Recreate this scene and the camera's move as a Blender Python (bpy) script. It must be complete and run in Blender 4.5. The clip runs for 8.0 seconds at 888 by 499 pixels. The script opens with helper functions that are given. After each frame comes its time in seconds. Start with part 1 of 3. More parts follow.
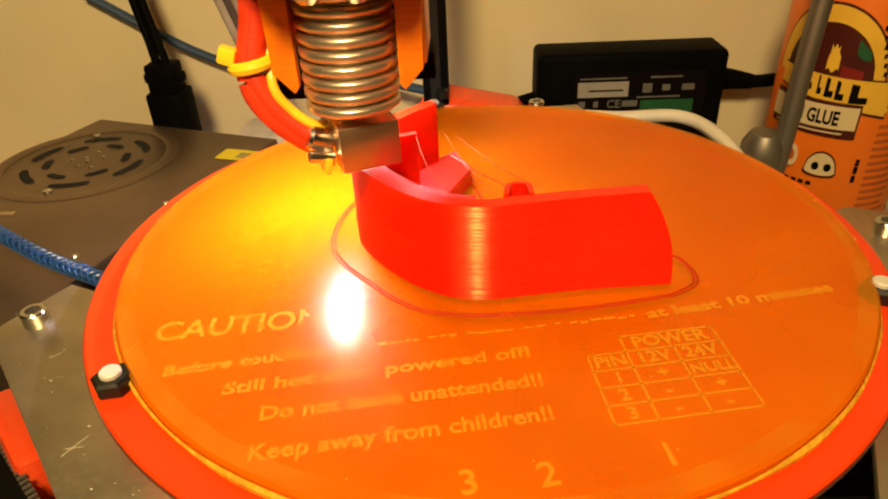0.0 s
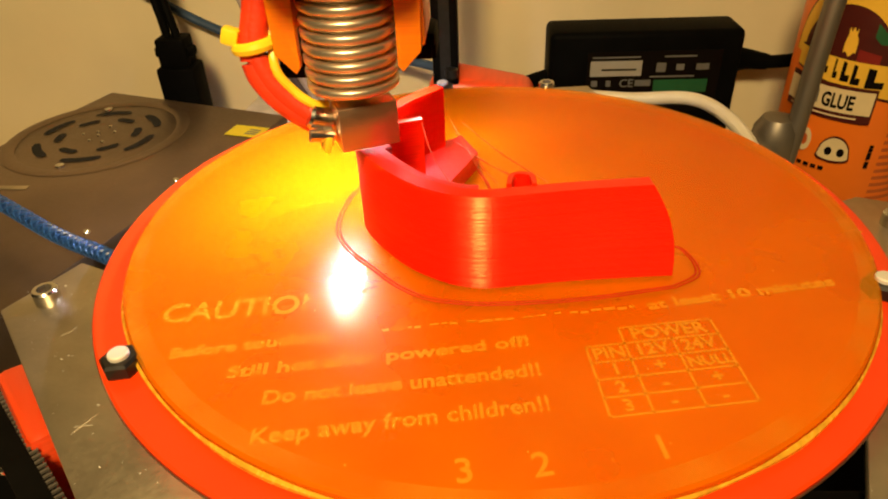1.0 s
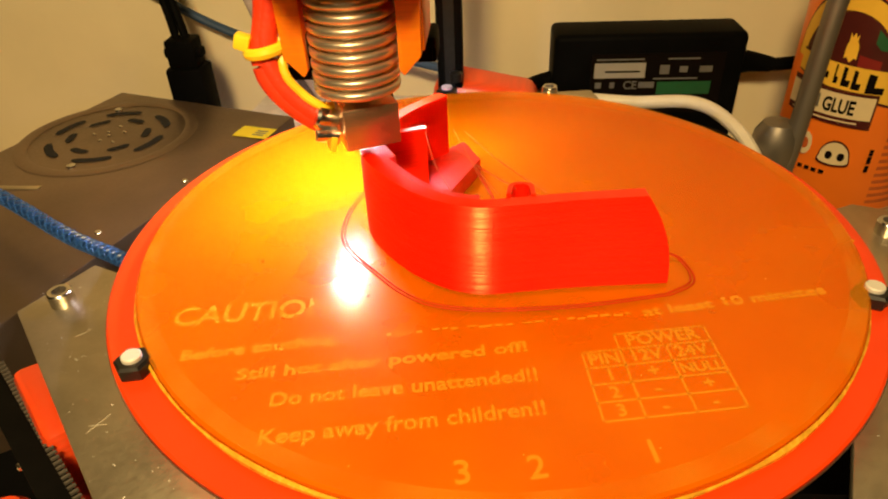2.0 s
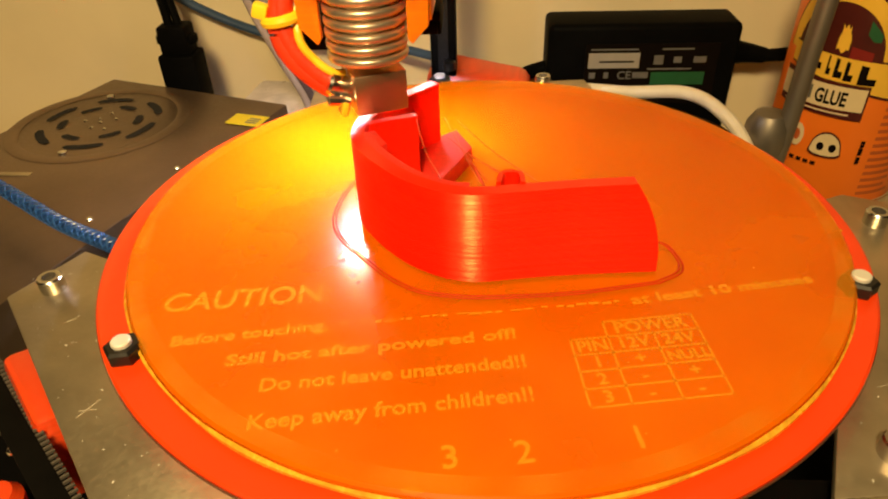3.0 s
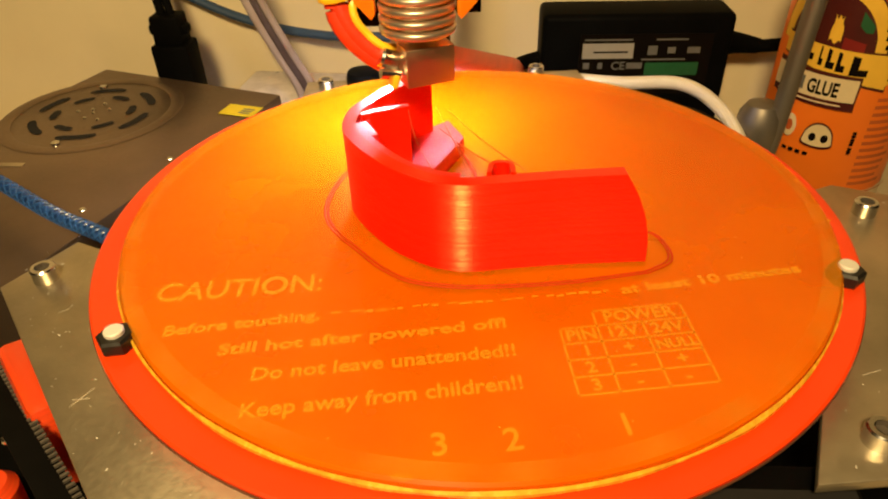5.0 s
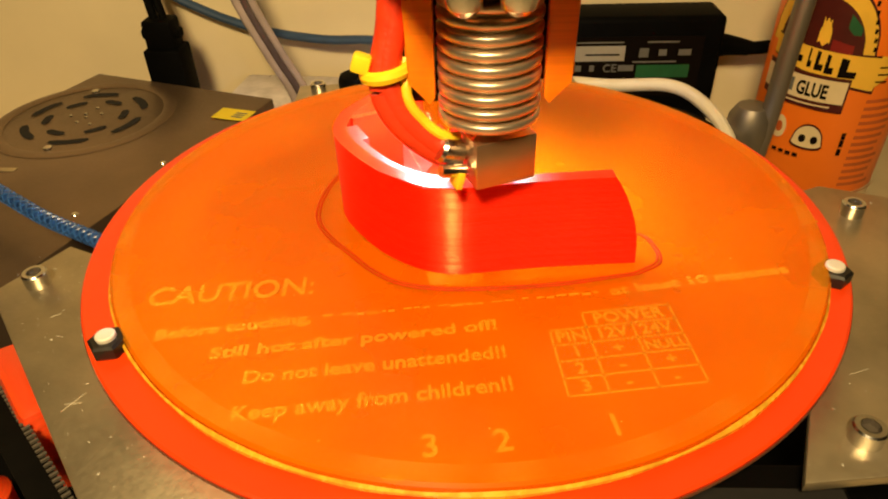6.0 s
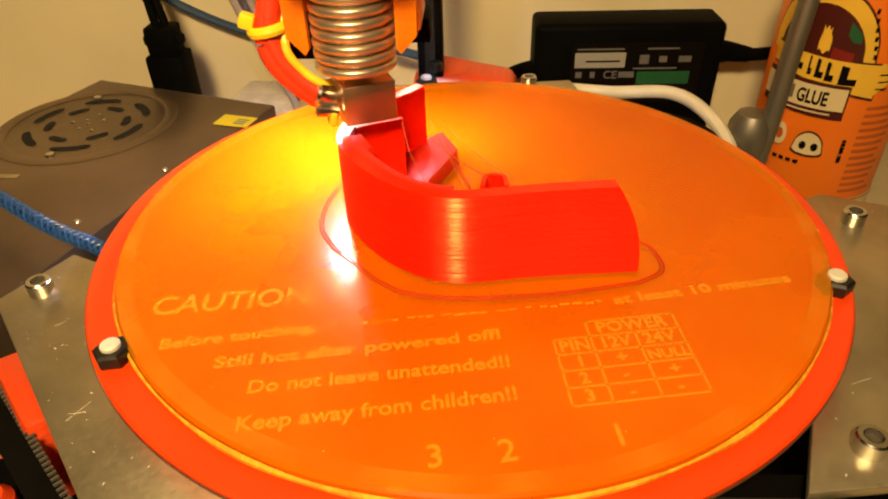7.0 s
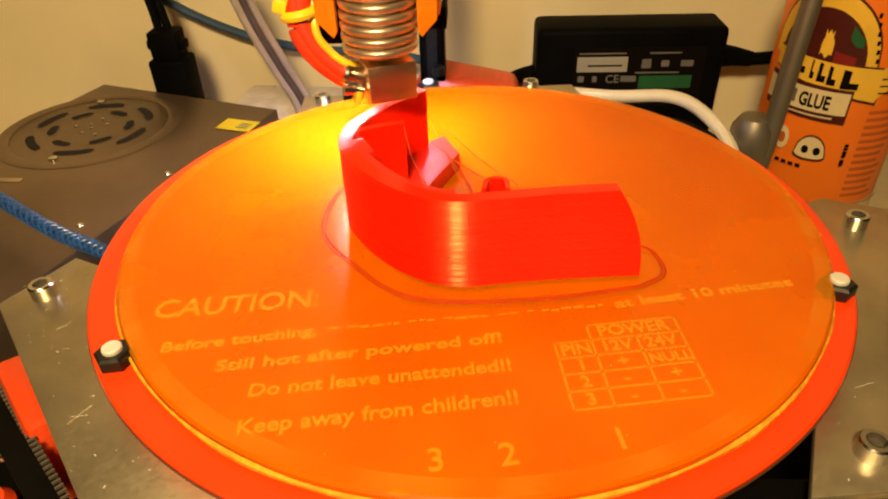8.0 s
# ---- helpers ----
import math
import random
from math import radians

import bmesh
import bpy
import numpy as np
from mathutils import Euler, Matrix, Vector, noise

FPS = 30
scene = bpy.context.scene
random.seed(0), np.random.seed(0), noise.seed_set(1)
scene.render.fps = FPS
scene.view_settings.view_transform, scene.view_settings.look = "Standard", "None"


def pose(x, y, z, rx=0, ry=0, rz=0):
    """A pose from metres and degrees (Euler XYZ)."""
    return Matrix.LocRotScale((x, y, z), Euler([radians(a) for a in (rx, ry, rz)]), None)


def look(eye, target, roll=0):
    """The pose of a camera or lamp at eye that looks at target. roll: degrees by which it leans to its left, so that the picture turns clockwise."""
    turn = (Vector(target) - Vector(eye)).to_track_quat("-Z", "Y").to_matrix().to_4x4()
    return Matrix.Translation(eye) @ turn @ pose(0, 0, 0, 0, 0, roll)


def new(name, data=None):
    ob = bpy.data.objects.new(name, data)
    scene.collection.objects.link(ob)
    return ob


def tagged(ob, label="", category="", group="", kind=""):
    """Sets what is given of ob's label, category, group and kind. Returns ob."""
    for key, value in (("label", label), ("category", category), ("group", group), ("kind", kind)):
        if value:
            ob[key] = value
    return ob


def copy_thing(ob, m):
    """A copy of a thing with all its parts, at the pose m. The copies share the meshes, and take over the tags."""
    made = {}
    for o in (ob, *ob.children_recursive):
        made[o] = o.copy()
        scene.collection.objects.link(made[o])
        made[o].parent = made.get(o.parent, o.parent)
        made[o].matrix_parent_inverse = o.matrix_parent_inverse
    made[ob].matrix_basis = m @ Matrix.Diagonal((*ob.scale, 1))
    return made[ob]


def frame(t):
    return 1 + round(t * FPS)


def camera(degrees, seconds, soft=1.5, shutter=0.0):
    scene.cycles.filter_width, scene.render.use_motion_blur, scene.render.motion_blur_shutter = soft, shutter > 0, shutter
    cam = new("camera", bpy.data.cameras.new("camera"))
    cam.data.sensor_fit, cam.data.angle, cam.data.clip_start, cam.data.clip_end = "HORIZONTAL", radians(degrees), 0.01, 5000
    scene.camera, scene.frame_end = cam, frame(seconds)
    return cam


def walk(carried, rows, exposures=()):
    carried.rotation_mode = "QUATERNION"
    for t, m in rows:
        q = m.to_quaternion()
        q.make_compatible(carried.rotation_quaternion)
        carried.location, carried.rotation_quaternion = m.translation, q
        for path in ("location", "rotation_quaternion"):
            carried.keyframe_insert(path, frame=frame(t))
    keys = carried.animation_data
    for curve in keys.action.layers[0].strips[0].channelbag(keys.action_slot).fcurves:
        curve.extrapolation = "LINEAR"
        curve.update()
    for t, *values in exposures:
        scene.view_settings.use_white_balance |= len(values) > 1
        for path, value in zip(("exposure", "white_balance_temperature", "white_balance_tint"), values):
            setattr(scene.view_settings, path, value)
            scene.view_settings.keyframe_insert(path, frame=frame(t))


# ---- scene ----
cam = camera(66.7, 8.0, soft=2.0)
PATH = [
    (0, -0.00350, -0.17487, 0.09946, -31.772, 2.423, 0.969), (0.5, -0.00242, -0.17377, 0.10200, -32.938, 2.090, 1.888),
    (1, -0.00113, -0.17373, 0.10349, -34.101, 2.170, 2.312), (1.5, 0.00105, -0.17544, 0.10922, -34.787, 2.270, 2.959),
    (1.7, -0.00013, -0.17613, 0.10898, -34.539, 2.240, 2.944), (2.8, 0.00188, -0.17642, 0.10993, -34.998, 1.787, 2.741),
    (3, 0.00153, -0.17706, 0.10870, -35.354, 1.686, 2.720), (3.5, 0.00258, -0.17757, 0.11080, -35.849, 1.826, 2.704),
    (4, 0.00387, -0.17735, 0.11028, -36.332, 1.685, 2.248), (4.5, 0.00097, -0.17876, 0.10947, -36.173, 1.377, 2.076),
    (4.7, 0.00226, -0.17849, 0.10905, -36.144, 1.494, 2.431), (5.8, 0.00369, -0.17765, 0.10974, -36.127, 1.692, 2.184),
    (6, 0.00421, -0.17881, 0.10982, -35.952, 1.562, 1.941), (6.5, 0.00412, -0.17842, 0.11071, -35.720, 1.565, 1.829),
    (7, 0.00312, -0.17847, 0.11135, -35.639, 1.517, 1.898), (7.5, 0.00364, -0.17815, 0.11176, -35.624, 1.561, 1.920),
    (8, 0.00345, -0.17862, 0.11121, -35.268, 1.611, 2.105)]
walk(cam, [(t, pose(x, y, z, 90 + p, r, w)) for t, x, y, z, p, r, w in PATH],
     exposures=[(0, .28), (1.7, .33), (4.5, .40), (8, .44)])

# ---- light ----
LAMP_POWER = 3.25
LED_STRENGTH = 360.0
world = bpy.data.worlds.new("world")
scene.world = world
world.use_nodes = True
world.node_tree.nodes["Background"].inputs[0].default_value = (1.0, 0.72, 0.4, 1)
world.node_tree.nodes["Background"].inputs[1].default_value = 0.004


def area_lamp(name, eye, target, size, power, color):
    data = bpy.data.lights.new(name, "AREA")
    data.shape, data.size, data.energy, data.color = "DISK", size, power, color
    ob = new(name, data)
    ob.matrix_world = look(eye, target)
    return ob


# the warm main light, an unseen source placed above and behind the camera
area_lamp("warm_main_light", (-0.05, -0.34, 0.375), (-.13, .20, 0), 0.09, LAMP_POWER, (1.0, 0.72, 0.33))

# ---- materials ----


def mat(name, color, rough=0.5, metal=0.0, scale=80.0, vary=0.15, bump=0.1, bump_scale=400.0, color2=None, stretch=(1, 1, 1), coat=0.0, spec=0.5):
    m = bpy.data.materials.new(name)
    m.use_nodes = True
    nt = m.node_tree
    b = nt.nodes["Principled BSDF"]
    b.inputs["Roughness"].default_value = rough
    b.inputs["Metallic"].default_value = metal
    b.inputs["Coat Weight"].default_value = coat
    b.inputs["Specular IOR Level"].default_value = spec
    tc = nt.nodes.new("ShaderNodeTexCoord")
    mp = nt.nodes.new("ShaderNodeMapping")
    mp.inputs["Scale"].default_value = stretch
    nt.links.new(tc.outputs["Object"], mp.inputs[0])
    n = nt.nodes.new("ShaderNodeTexNoise")
    n.inputs["Scale"].default_value = scale
    n.inputs["Detail"].default_value = 6
    nt.links.new(mp.outputs[0], n.inputs["Vector"])
    ramp = nt.nodes.new("ShaderNodeValToRGB")
    c2 = color2 or tuple(c * (1 - vary) for c in color)
    ramp.color_ramp.elements[0].color = (*c2, 1)
    ramp.color_ramp.elements[1].color = (*tuple(min(1, c * (1 + vary * .4)) for c in color), 1)
    ramp.color_ramp.elements[0].position, ramp.color_ramp.elements[1].position = 0.3, 0.65
    nt.links.new(n.outputs["Fac"], ramp.inputs[0])
    nt.links.new(ramp.outputs[0], b.inputs["Base Color"])
    n2 = nt.nodes.new("ShaderNodeTexNoise")
    n2.inputs["Scale"].default_value = bump_scale
    n2.inputs["Detail"].default_value = 3
    nt.links.new(mp.outputs[0], n2.inputs["Vector"])
    mr = nt.nodes.new("ShaderNodeMapRange")
    mr.inputs[3].default_value, mr.inputs[4].default_value = max(0.02, rough - .08), min(1, rough + .1)
    nt.links.new(n2.outputs["Fac"], mr.inputs[0])
    nt.links.new(mr.outputs[0], b.inputs["Roughness"])
    if bump:
        bp = nt.nodes.new("ShaderNodeBump")
        bp.inputs["Strength"].default_value = bump
        bp.inputs["Distance"].default_value = 0.0004
        nt.links.new(n2.outputs["Fac"], bp.inputs["Height"])
        nt.links.new(bp.outputs[0], b.inputs["Normal"])
    return m


def glow(name, color, strength):
    m = bpy.data.materials.new(name)
    m.use_nodes = True
    b = m.node_tree.nodes["Principled BSDF"]
    b.inputs["Base Color"].default_value = (1, 1, 1, 1)
    b.inputs["Emission Color"].default_value = (*color, 1)
    b.inputs["Emission Strength"].default_value = strength
    return m


def film_over_glass():
    """Amber tape on clear glass: half see-through, with a satin gloss."""
    m = bpy.data.materials.new("amber_film_glass")
    m.use_nodes = True
    nt = m.node_tree
    b = nt.nodes["Principled BSDF"]
    tc = nt.nodes.new("ShaderNodeTexCoord")
    n = nt.nodes.new("ShaderNodeTexNoise")
    n.inputs["Scale"].default_value, n.inputs["Detail"].default_value = 34, 6
    ramp = nt.nodes.new("ShaderNodeValToRGB")
    ramp.color_ramp.elements[0].color, ramp.color_ramp.elements[1].color = (.80, .225, .001, 1), (.89, .275, .0015, 1)
    ramp.color_ramp.elements[0].position, ramp.color_ramp.elements[1].position = .33, .64
    nt.links.new(tc.outputs["Object"], n.inputs["Vector"])
    nt.links.new(n.outputs["Fac"], ramp.inputs[0])
    nt.links.new(ramp.outputs[0], b.inputs["Base Color"])
    n2 = nt.nodes.new("ShaderNodeTexNoise")
    n2.inputs["Scale"].default_value, n2.inputs["Detail"].default_value = 60, 2
    mr = nt.nodes.new("ShaderNodeMapRange")
    mr.inputs[3].default_value, mr.inputs[4].default_value = .18, .25
    nt.links.new(tc.outputs["Object"], n2.inputs["Vector"])
    nt.links.new(n2.outputs["Fac"], mr.inputs[0])
    nt.links.new(mr.outputs[0], b.inputs["Roughness"])
    bp = nt.nodes.new("ShaderNodeBump")
    bp.inputs["Strength"].default_value, bp.inputs["Distance"].default_value = .010, .0005
    nt.links.new(n2.outputs["Fac"], bp.inputs["Height"])
    nt.links.new(bp.outputs[0], b.inputs["Normal"])
    tr = nt.nodes.new("ShaderNodeBsdfTransparent")
    tr.inputs[0].default_value = (1.0, .70, .20, 1)
    mix = nt.nodes.new("ShaderNodeMixShader")
    mix.inputs[0].default_value = .40
    nt.links.new(tr.outputs[0], mix.inputs[1])
    nt.links.new(b.outputs[0], mix.inputs[2])
    nt.links.new(mix.outputs[0], nt.nodes["Material Output"].inputs[0])
    return m


def printed_plastic(name, color, scale=2600.0, rough=0.32, sss=0.25):
    """Printed plastic: fine level layer lines, a little light passing through."""
    m = bpy.data.materials.new(name)
    m.use_nodes = True
    nt = m.node_tree
    b = nt.nodes["Principled BSDF"]
    b.inputs["Roughness"].default_value = rough
    b.inputs["Subsurface Weight"].default_value = sss
    b.inputs["Subsurface Radius"].default_value = (1, .25, .06)
    b.inputs["Subsurface Scale"].default_value = .004
    tc = nt.nodes.new("ShaderNodeTexCoord")
    mp = nt.nodes.new("ShaderNodeMapping")
    mp.inputs["Scale"].default_value = (.02, .02, 1)
    n = nt.nodes.new("ShaderNodeTexNoise")
    n.inputs["Scale"].default_value, n.inputs["Detail"].default_value = scale, 2
    nt.links.new(tc.outputs["Object"], mp.inputs[0])
    nt.links.new(mp.outputs[0], n.inputs["Vector"])
    ramp = nt.nodes.new("ShaderNodeValToRGB")
    ramp.color_ramp.elements[0].color = (*tuple(c * .9 for c in color), 1)
    ramp.color_ramp.elements[1].color = (*tuple(min(1, c * 1.1) for c in color), 1)
    ramp.color_ramp.elements[0].position, ramp.color_ramp.elements[1].position = .3, .7
    nt.links.new(n.outputs["Fac"], ramp.inputs[0])
    nt.links.new(ramp.outputs[0], b.inputs["Base Color"])
    b.inputs["Anisotropic"].default_value = .5
    b.inputs["Anisotropic Rotation"].default_value = .25
    tg = nt.nodes.new("ShaderNodeTangent")
    tg.direction_type, tg.axis = "RADIAL", "Z"
    nt.links.new(tg.outputs[0], b.inputs["Tangent"])
    bp = nt.nodes.new("ShaderNodeBump")
    bp.inputs["Strength"].default_value, bp.inputs["Distance"].default_value = .12, .0003
    nt.links.new(n.outputs["Fac"], bp.inputs["Height"])
    nt.links.new(bp.outputs[0], b.inputs["Normal"])
    return m


M_wall = mat("warm_plaster", (.86, .73, .48), .85, scale=9, vary=.1, bump=.25, bump_scale=120)
M_table = mat("cream_laminate", (.60, .50, .33), .6, scale=30, vary=.1)
M_gloom = mat("dark_unseen_shell", (.10, .07, .045), .9, scale=6, vary=.2)
M_black = mat("black_plastic", (.003, .003, .003), .55, scale=60, vary=.3, bump=.15, bump_scale=900, spec=.03)
M_frame = mat("black_anodised", (.003, .003, .003), .42, 0, bump=.05, spec=.08)
M_plate = mat("brushed_aluminium", (.56, .48, .34), .42, .9, scale=50, vary=.25, bump=.12, bump_scale=700, stretch=(1, 1, 1))
M_steel = mat("galvanised_steel", (.235, .165, .115), .40, .8, scale=14, vary=.30, bump=.06, bump_scale=500)
M_chrome = mat("bright_steel", (.72, .70, .66), .22, 1, scale=90, vary=.2, bump=.05)
M_rod = mat("satin_steel_rod", (.22, .19, .155), .45, .75, scale=40, vary=.2, bump=.05, stretch=(1, 1, .2))
M_sink = mat("bare_aluminium_sink", (.72, .60, .45), .34, .9, scale=120, vary=.2, bump=.1, bump_scale=900)
M_block = mat("bare_metal_block", (.66, .46, .30), .30, .95, scale=60, vary=.10, bump=.02, bump_scale=300)
M_pcb = mat("red_solder_mask", (.85, .055, .004), .34, scale=40, vary=.1, bump=.04, coat=.08)
M_copper = mat("pcb_edge", (.16, .05, .02), .7)
M_silk = mat("silkscreen_ink", (.95, .90, .70), .6, vary=.1, bump=0)
M_film = film_over_glass()
# lighter amber that stands for light reflected in the glass bevel
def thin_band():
    m = bpy.data.materials.new("bevel_light_band")
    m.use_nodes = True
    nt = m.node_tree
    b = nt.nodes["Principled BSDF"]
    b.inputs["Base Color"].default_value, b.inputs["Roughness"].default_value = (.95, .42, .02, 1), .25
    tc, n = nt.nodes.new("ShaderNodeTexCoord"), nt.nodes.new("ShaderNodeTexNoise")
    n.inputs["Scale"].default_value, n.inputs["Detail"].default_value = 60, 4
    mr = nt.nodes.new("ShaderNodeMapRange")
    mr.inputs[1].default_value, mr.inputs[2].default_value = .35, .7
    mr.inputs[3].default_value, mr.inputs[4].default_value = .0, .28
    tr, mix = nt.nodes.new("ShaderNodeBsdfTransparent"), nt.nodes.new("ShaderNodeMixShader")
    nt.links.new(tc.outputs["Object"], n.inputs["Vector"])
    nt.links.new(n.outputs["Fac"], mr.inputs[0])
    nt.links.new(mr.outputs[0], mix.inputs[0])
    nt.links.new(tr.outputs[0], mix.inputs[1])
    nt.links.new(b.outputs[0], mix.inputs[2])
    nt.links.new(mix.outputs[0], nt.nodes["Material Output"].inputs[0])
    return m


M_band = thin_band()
M_glassedge = mat("yellow_glue_bead", (.85, .42, .03), .25, scale=300, vary=.35, bump=.5, bump_scale=300)
M_red = printed_plastic("red_printed_plastic", (.88, .012, .0012), rough=.30, sss=.4)
RED = M_red.node_tree.nodes["Principled BSDF"]
RED.inputs["Specular IOR Level"].default_value = .85
RED.inputs["Specular Tint"].default_value = (1, .76, .30, 1)
M_top = mat("fresh_red_top_layer", (.80, .014, .004), .42, scale=900, vary=.2, bump=.5, bump_scale=1500, spec=1.0)
M_skirt = mat("thin_red_strand", (.50, .035, .004), .6, vary=.15, bump=0, spec=.15)
M_hair = mat("stringing", (.65, .10, .03), .3, vary=.1, bump=0)
M_orange = printed_plastic("orange_printed_plastic", (.95, .22, .002), 1800)
M_corner = printed_plastic("orange_red_printed_corner", (.80, .07, .012), 1500)
M_sleeve = mat("red_cable_sleeve", (.78, .045, .008), .45, scale=220, vary=.25, bump=.4, bump_scale=900)
M_yellow = mat("yellow_zip_tie", (.90, .66, .02), .35, vary=.1, bump=.05)
M_ywire = mat("yellow_tape", (.95, .62, .02), .4, vary=.2, bump=.2)
M_blue = mat("blue_braided_cable", (.018, .07, .30), .30, scale=420, vary=.2, bump=.8, bump_scale=1200, color2=(.0005, .004, .03))
M_braid = mat("pale_blue_braid", (.028, .10, .34), .30, scale=300, vary=.3, bump=.1)
M_bluet = mat("blue_cable", (.03, .07, .16), .45)
M_white = mat("white_tube", (.78, .70, .58), .5, vary=.08, bump=.05)
M_smoke = mat("smoky_tube", (.10, .075, .085), .15, vary=.2, bump=.05)
M_clear = mat("milky_tube", (.42, .34, .34), .15, vary=.2, bump=.05)
M_bolt = mat("black_oxide_bolt", (.02, .018, .016), .3, .4, bump=.1)
M_nutface = mat("worn_steel_tip", (.8, .76, .68), .6, .2, vary=.15)
M_label = mat("white_label", (.36, .34, .29), .6, vary=.1, bump=0)
M_green = mat("green_label", (.008, .10, .03), .6, vary=.15, bump=0)
M_grey = mat("grey_print", (.15, .145, .13), .6, vary=.2, bump=0)
M_bottle = mat("bottle_orange", (.86, .185, .012), .35, vary=.06, scale=30, bump=.03)
M_maroon = mat("label_maroon", (.07, .008, .006), .4, vary=.2, bump=0)
M_lyellow = mat("label_yellow", (.85, .50, .05), .4, vary=.08, bump=0)
M_cream = mat("label_cream", (.75, .60, .36), .45, vary=.08, bump=0)
M_orangedk = mat("label_dark_orange", (.50, .10, .02), .45, vary=.1, bump=0)
M_redmark = mat("label_red", (.22, .012, .008), .45, vary=.1, bump=0)
M_ink = mat("label_ink", (.006, .004, .003), .5, vary=.1, bump=0, spec=.05)
M_sticker = mat("yellow_sticker", (.80, .62, .02), .5, vary=.12, bump=.05)
M_dark = mat("slot_shade", (.006, .005, .005), .9, bump=0)
M_led = glow("led_light", (.86, .84, 1.0), LED_STRENGTH)
M_led_dim = glow("dim_led_light", (.86, .82, 1.0), LED_STRENGTH * .50)
M_tooth = mat("worn_belt_tooth", (.10, .085, .07), .5, vary=.3, bump=0)
M_belt = mat("black_rubber_belt", (.004, .0035, .003), .7, vary=.3, spec=.05)
M_purple = mat("clear_bubble_wrap", (.74, .68, .70), .3, scale=90, vary=.25, bump=.5, bump_scale=120)

# ---- mesh helpers ----


def part(name, bm, material, parent=None, label="", smooth=30):
    me = bpy.data.meshes.new(name)
    bm.normal_update()
    bm.to_mesh(me)
    bm.free()
    me.materials.append(material)
    if smooth:
        for p in me.polygons:
            p.use_smooth = True
        me.set_sharp_from_angle(angle=radians(smooth))
    ob = new(name, me)
    if parent:
        ob.parent = parent
    if label:
        tagged(ob, label)
    return ob


def empty(name, m, label, category, group="", kind=""):
    ob = new(name)
    ob.empty_display_size = .01
    ob.matrix_world = m
    return tagged(ob, label, category, group, kind)


def add_box(bm, sx, sy, sz, m=None, bevel=0.0, seg=2):
    g = bmesh.ops.create_cube(bm, size=1, matrix=(m or Matrix()) @ Matrix.Diagonal((sx, sy, sz, 1)))
    if bevel:
        es = list({e for v in g["verts"] for e in v.link_edges})
        bmesh.ops.bevel(bm, geom=es, offset=bevel, segments=seg, affect="EDGES", profile=.5)
    return bm


def box(sx, sy, sz, m=None, bevel=0.0, seg=2):
    return add_box(bmesh.new(), sx, sy, sz, m, bevel, seg)


def add_lathe(bm, prof, n=48, m=None, cap=True):
    m = m or Matrix()
    rings = []
    for r, z in prof:
        rings.append([bm.verts.new(m @ Vector((r * math.cos(2 * math.pi * i / n), r * math.sin(2 * math.pi * i / n), z))) for i in range(n)])
    for a, b in zip(rings, rings[1:]):
        for i in range(n):
            bm.faces.new((a[i], a[(i + 1) % n], b[(i + 1) % n], b[i]))
    if cap:
        bm.faces.new(rings[0][::-1])
        bm.faces.new(rings[-1])
    return bm


def lathe(prof, n=48, m=None, cap=True):
    return add_lathe(bmesh.new(), prof, n, m, cap)


def smooth_path(pts, k=8):
    """Catmull-Rom through the points."""
    P = [Vector(p) for p in pts]
    P = [P[0] * 2 - P[1]] + P + [P[-1] * 2 - P[-2]]
    out = []
    for i in range(1, len(P) - 2):
        for j in range(k):
            t = j / k
            a, b, c, d = P[i - 1], P[i], P[i + 1], P[i + 2]
            out.append(.5 * (2 * b + (c - a) * t + (2 * a - 5 * b + 4 * c - d) * t * t + (3 * b - a - 3 * c + d) * t ** 3))
    out.append(P[-2])
    return out


def add_tube(bm, pts, r, n=10, k=8, taper=None, flat=1.0):
    path = smooth_path(pts, k) if k else [Vector(p) for p in pts]
    ref = Vector((0, 0, 1))
    rings = []
    for i, p in enumerate(path):
        d = (path[min(i + 1, len(path) - 1)] - path[max(i - 1, 0)]).normalized()
        if abs(d.dot(ref)) > .98:
            ref = Vector((0, 1, 0))
        u = d.cross(ref).normalized()
        w = u.cross(d)
        rr = r if taper is None else r + (taper - r) * i / (len(path) - 1)
        rings.append([bm.verts.new(p + rr * (math.cos(2 * math.pi * j / n) * u + flat * math.sin(2 * math.pi * j / n) * w)) for j in range(n)])
    for a, b in zip(rings, rings[1:]):
        for j in range(n):
            bm.faces.new((a[j], a[(j + 1) % n], b[(j + 1) % n], b[j]))
    bm.faces.new(rings[0][::-1])
    bm.faces.new(rings[-1])
    return bm


def tube(pts, r, n=10, k=8, taper=None, flat=1.0):
    return add_tube(bmesh.new(), pts, r, n, k, taper, flat)


def prism(poly, z0, z1, bevel=0.0):
    """Upright prism over a plan polygon (counter-clockwise)."""
    bm = bmesh.new()
    lo = [bm.verts.new((x, y, z0)) for x, y in poly]
    hi = [bm.verts.new((x, y, z1)) for x, y in poly]
    n = len(poly)
    bm.faces.new(lo[::-1])
    bm.faces.new(hi)
    for i in range(n):
        bm.faces.new((lo[i], lo[(i + 1) % n], hi[(i + 1) % n], hi[i]))
    bmesh.ops.recalc_face_normals(bm, faces=bm.faces)
    if bevel:
        bmesh.ops.bevel(bm, geom=[e for e in bm.edges], offset=bevel, segments=2, affect="EDGES", profile=.5)
    return bm


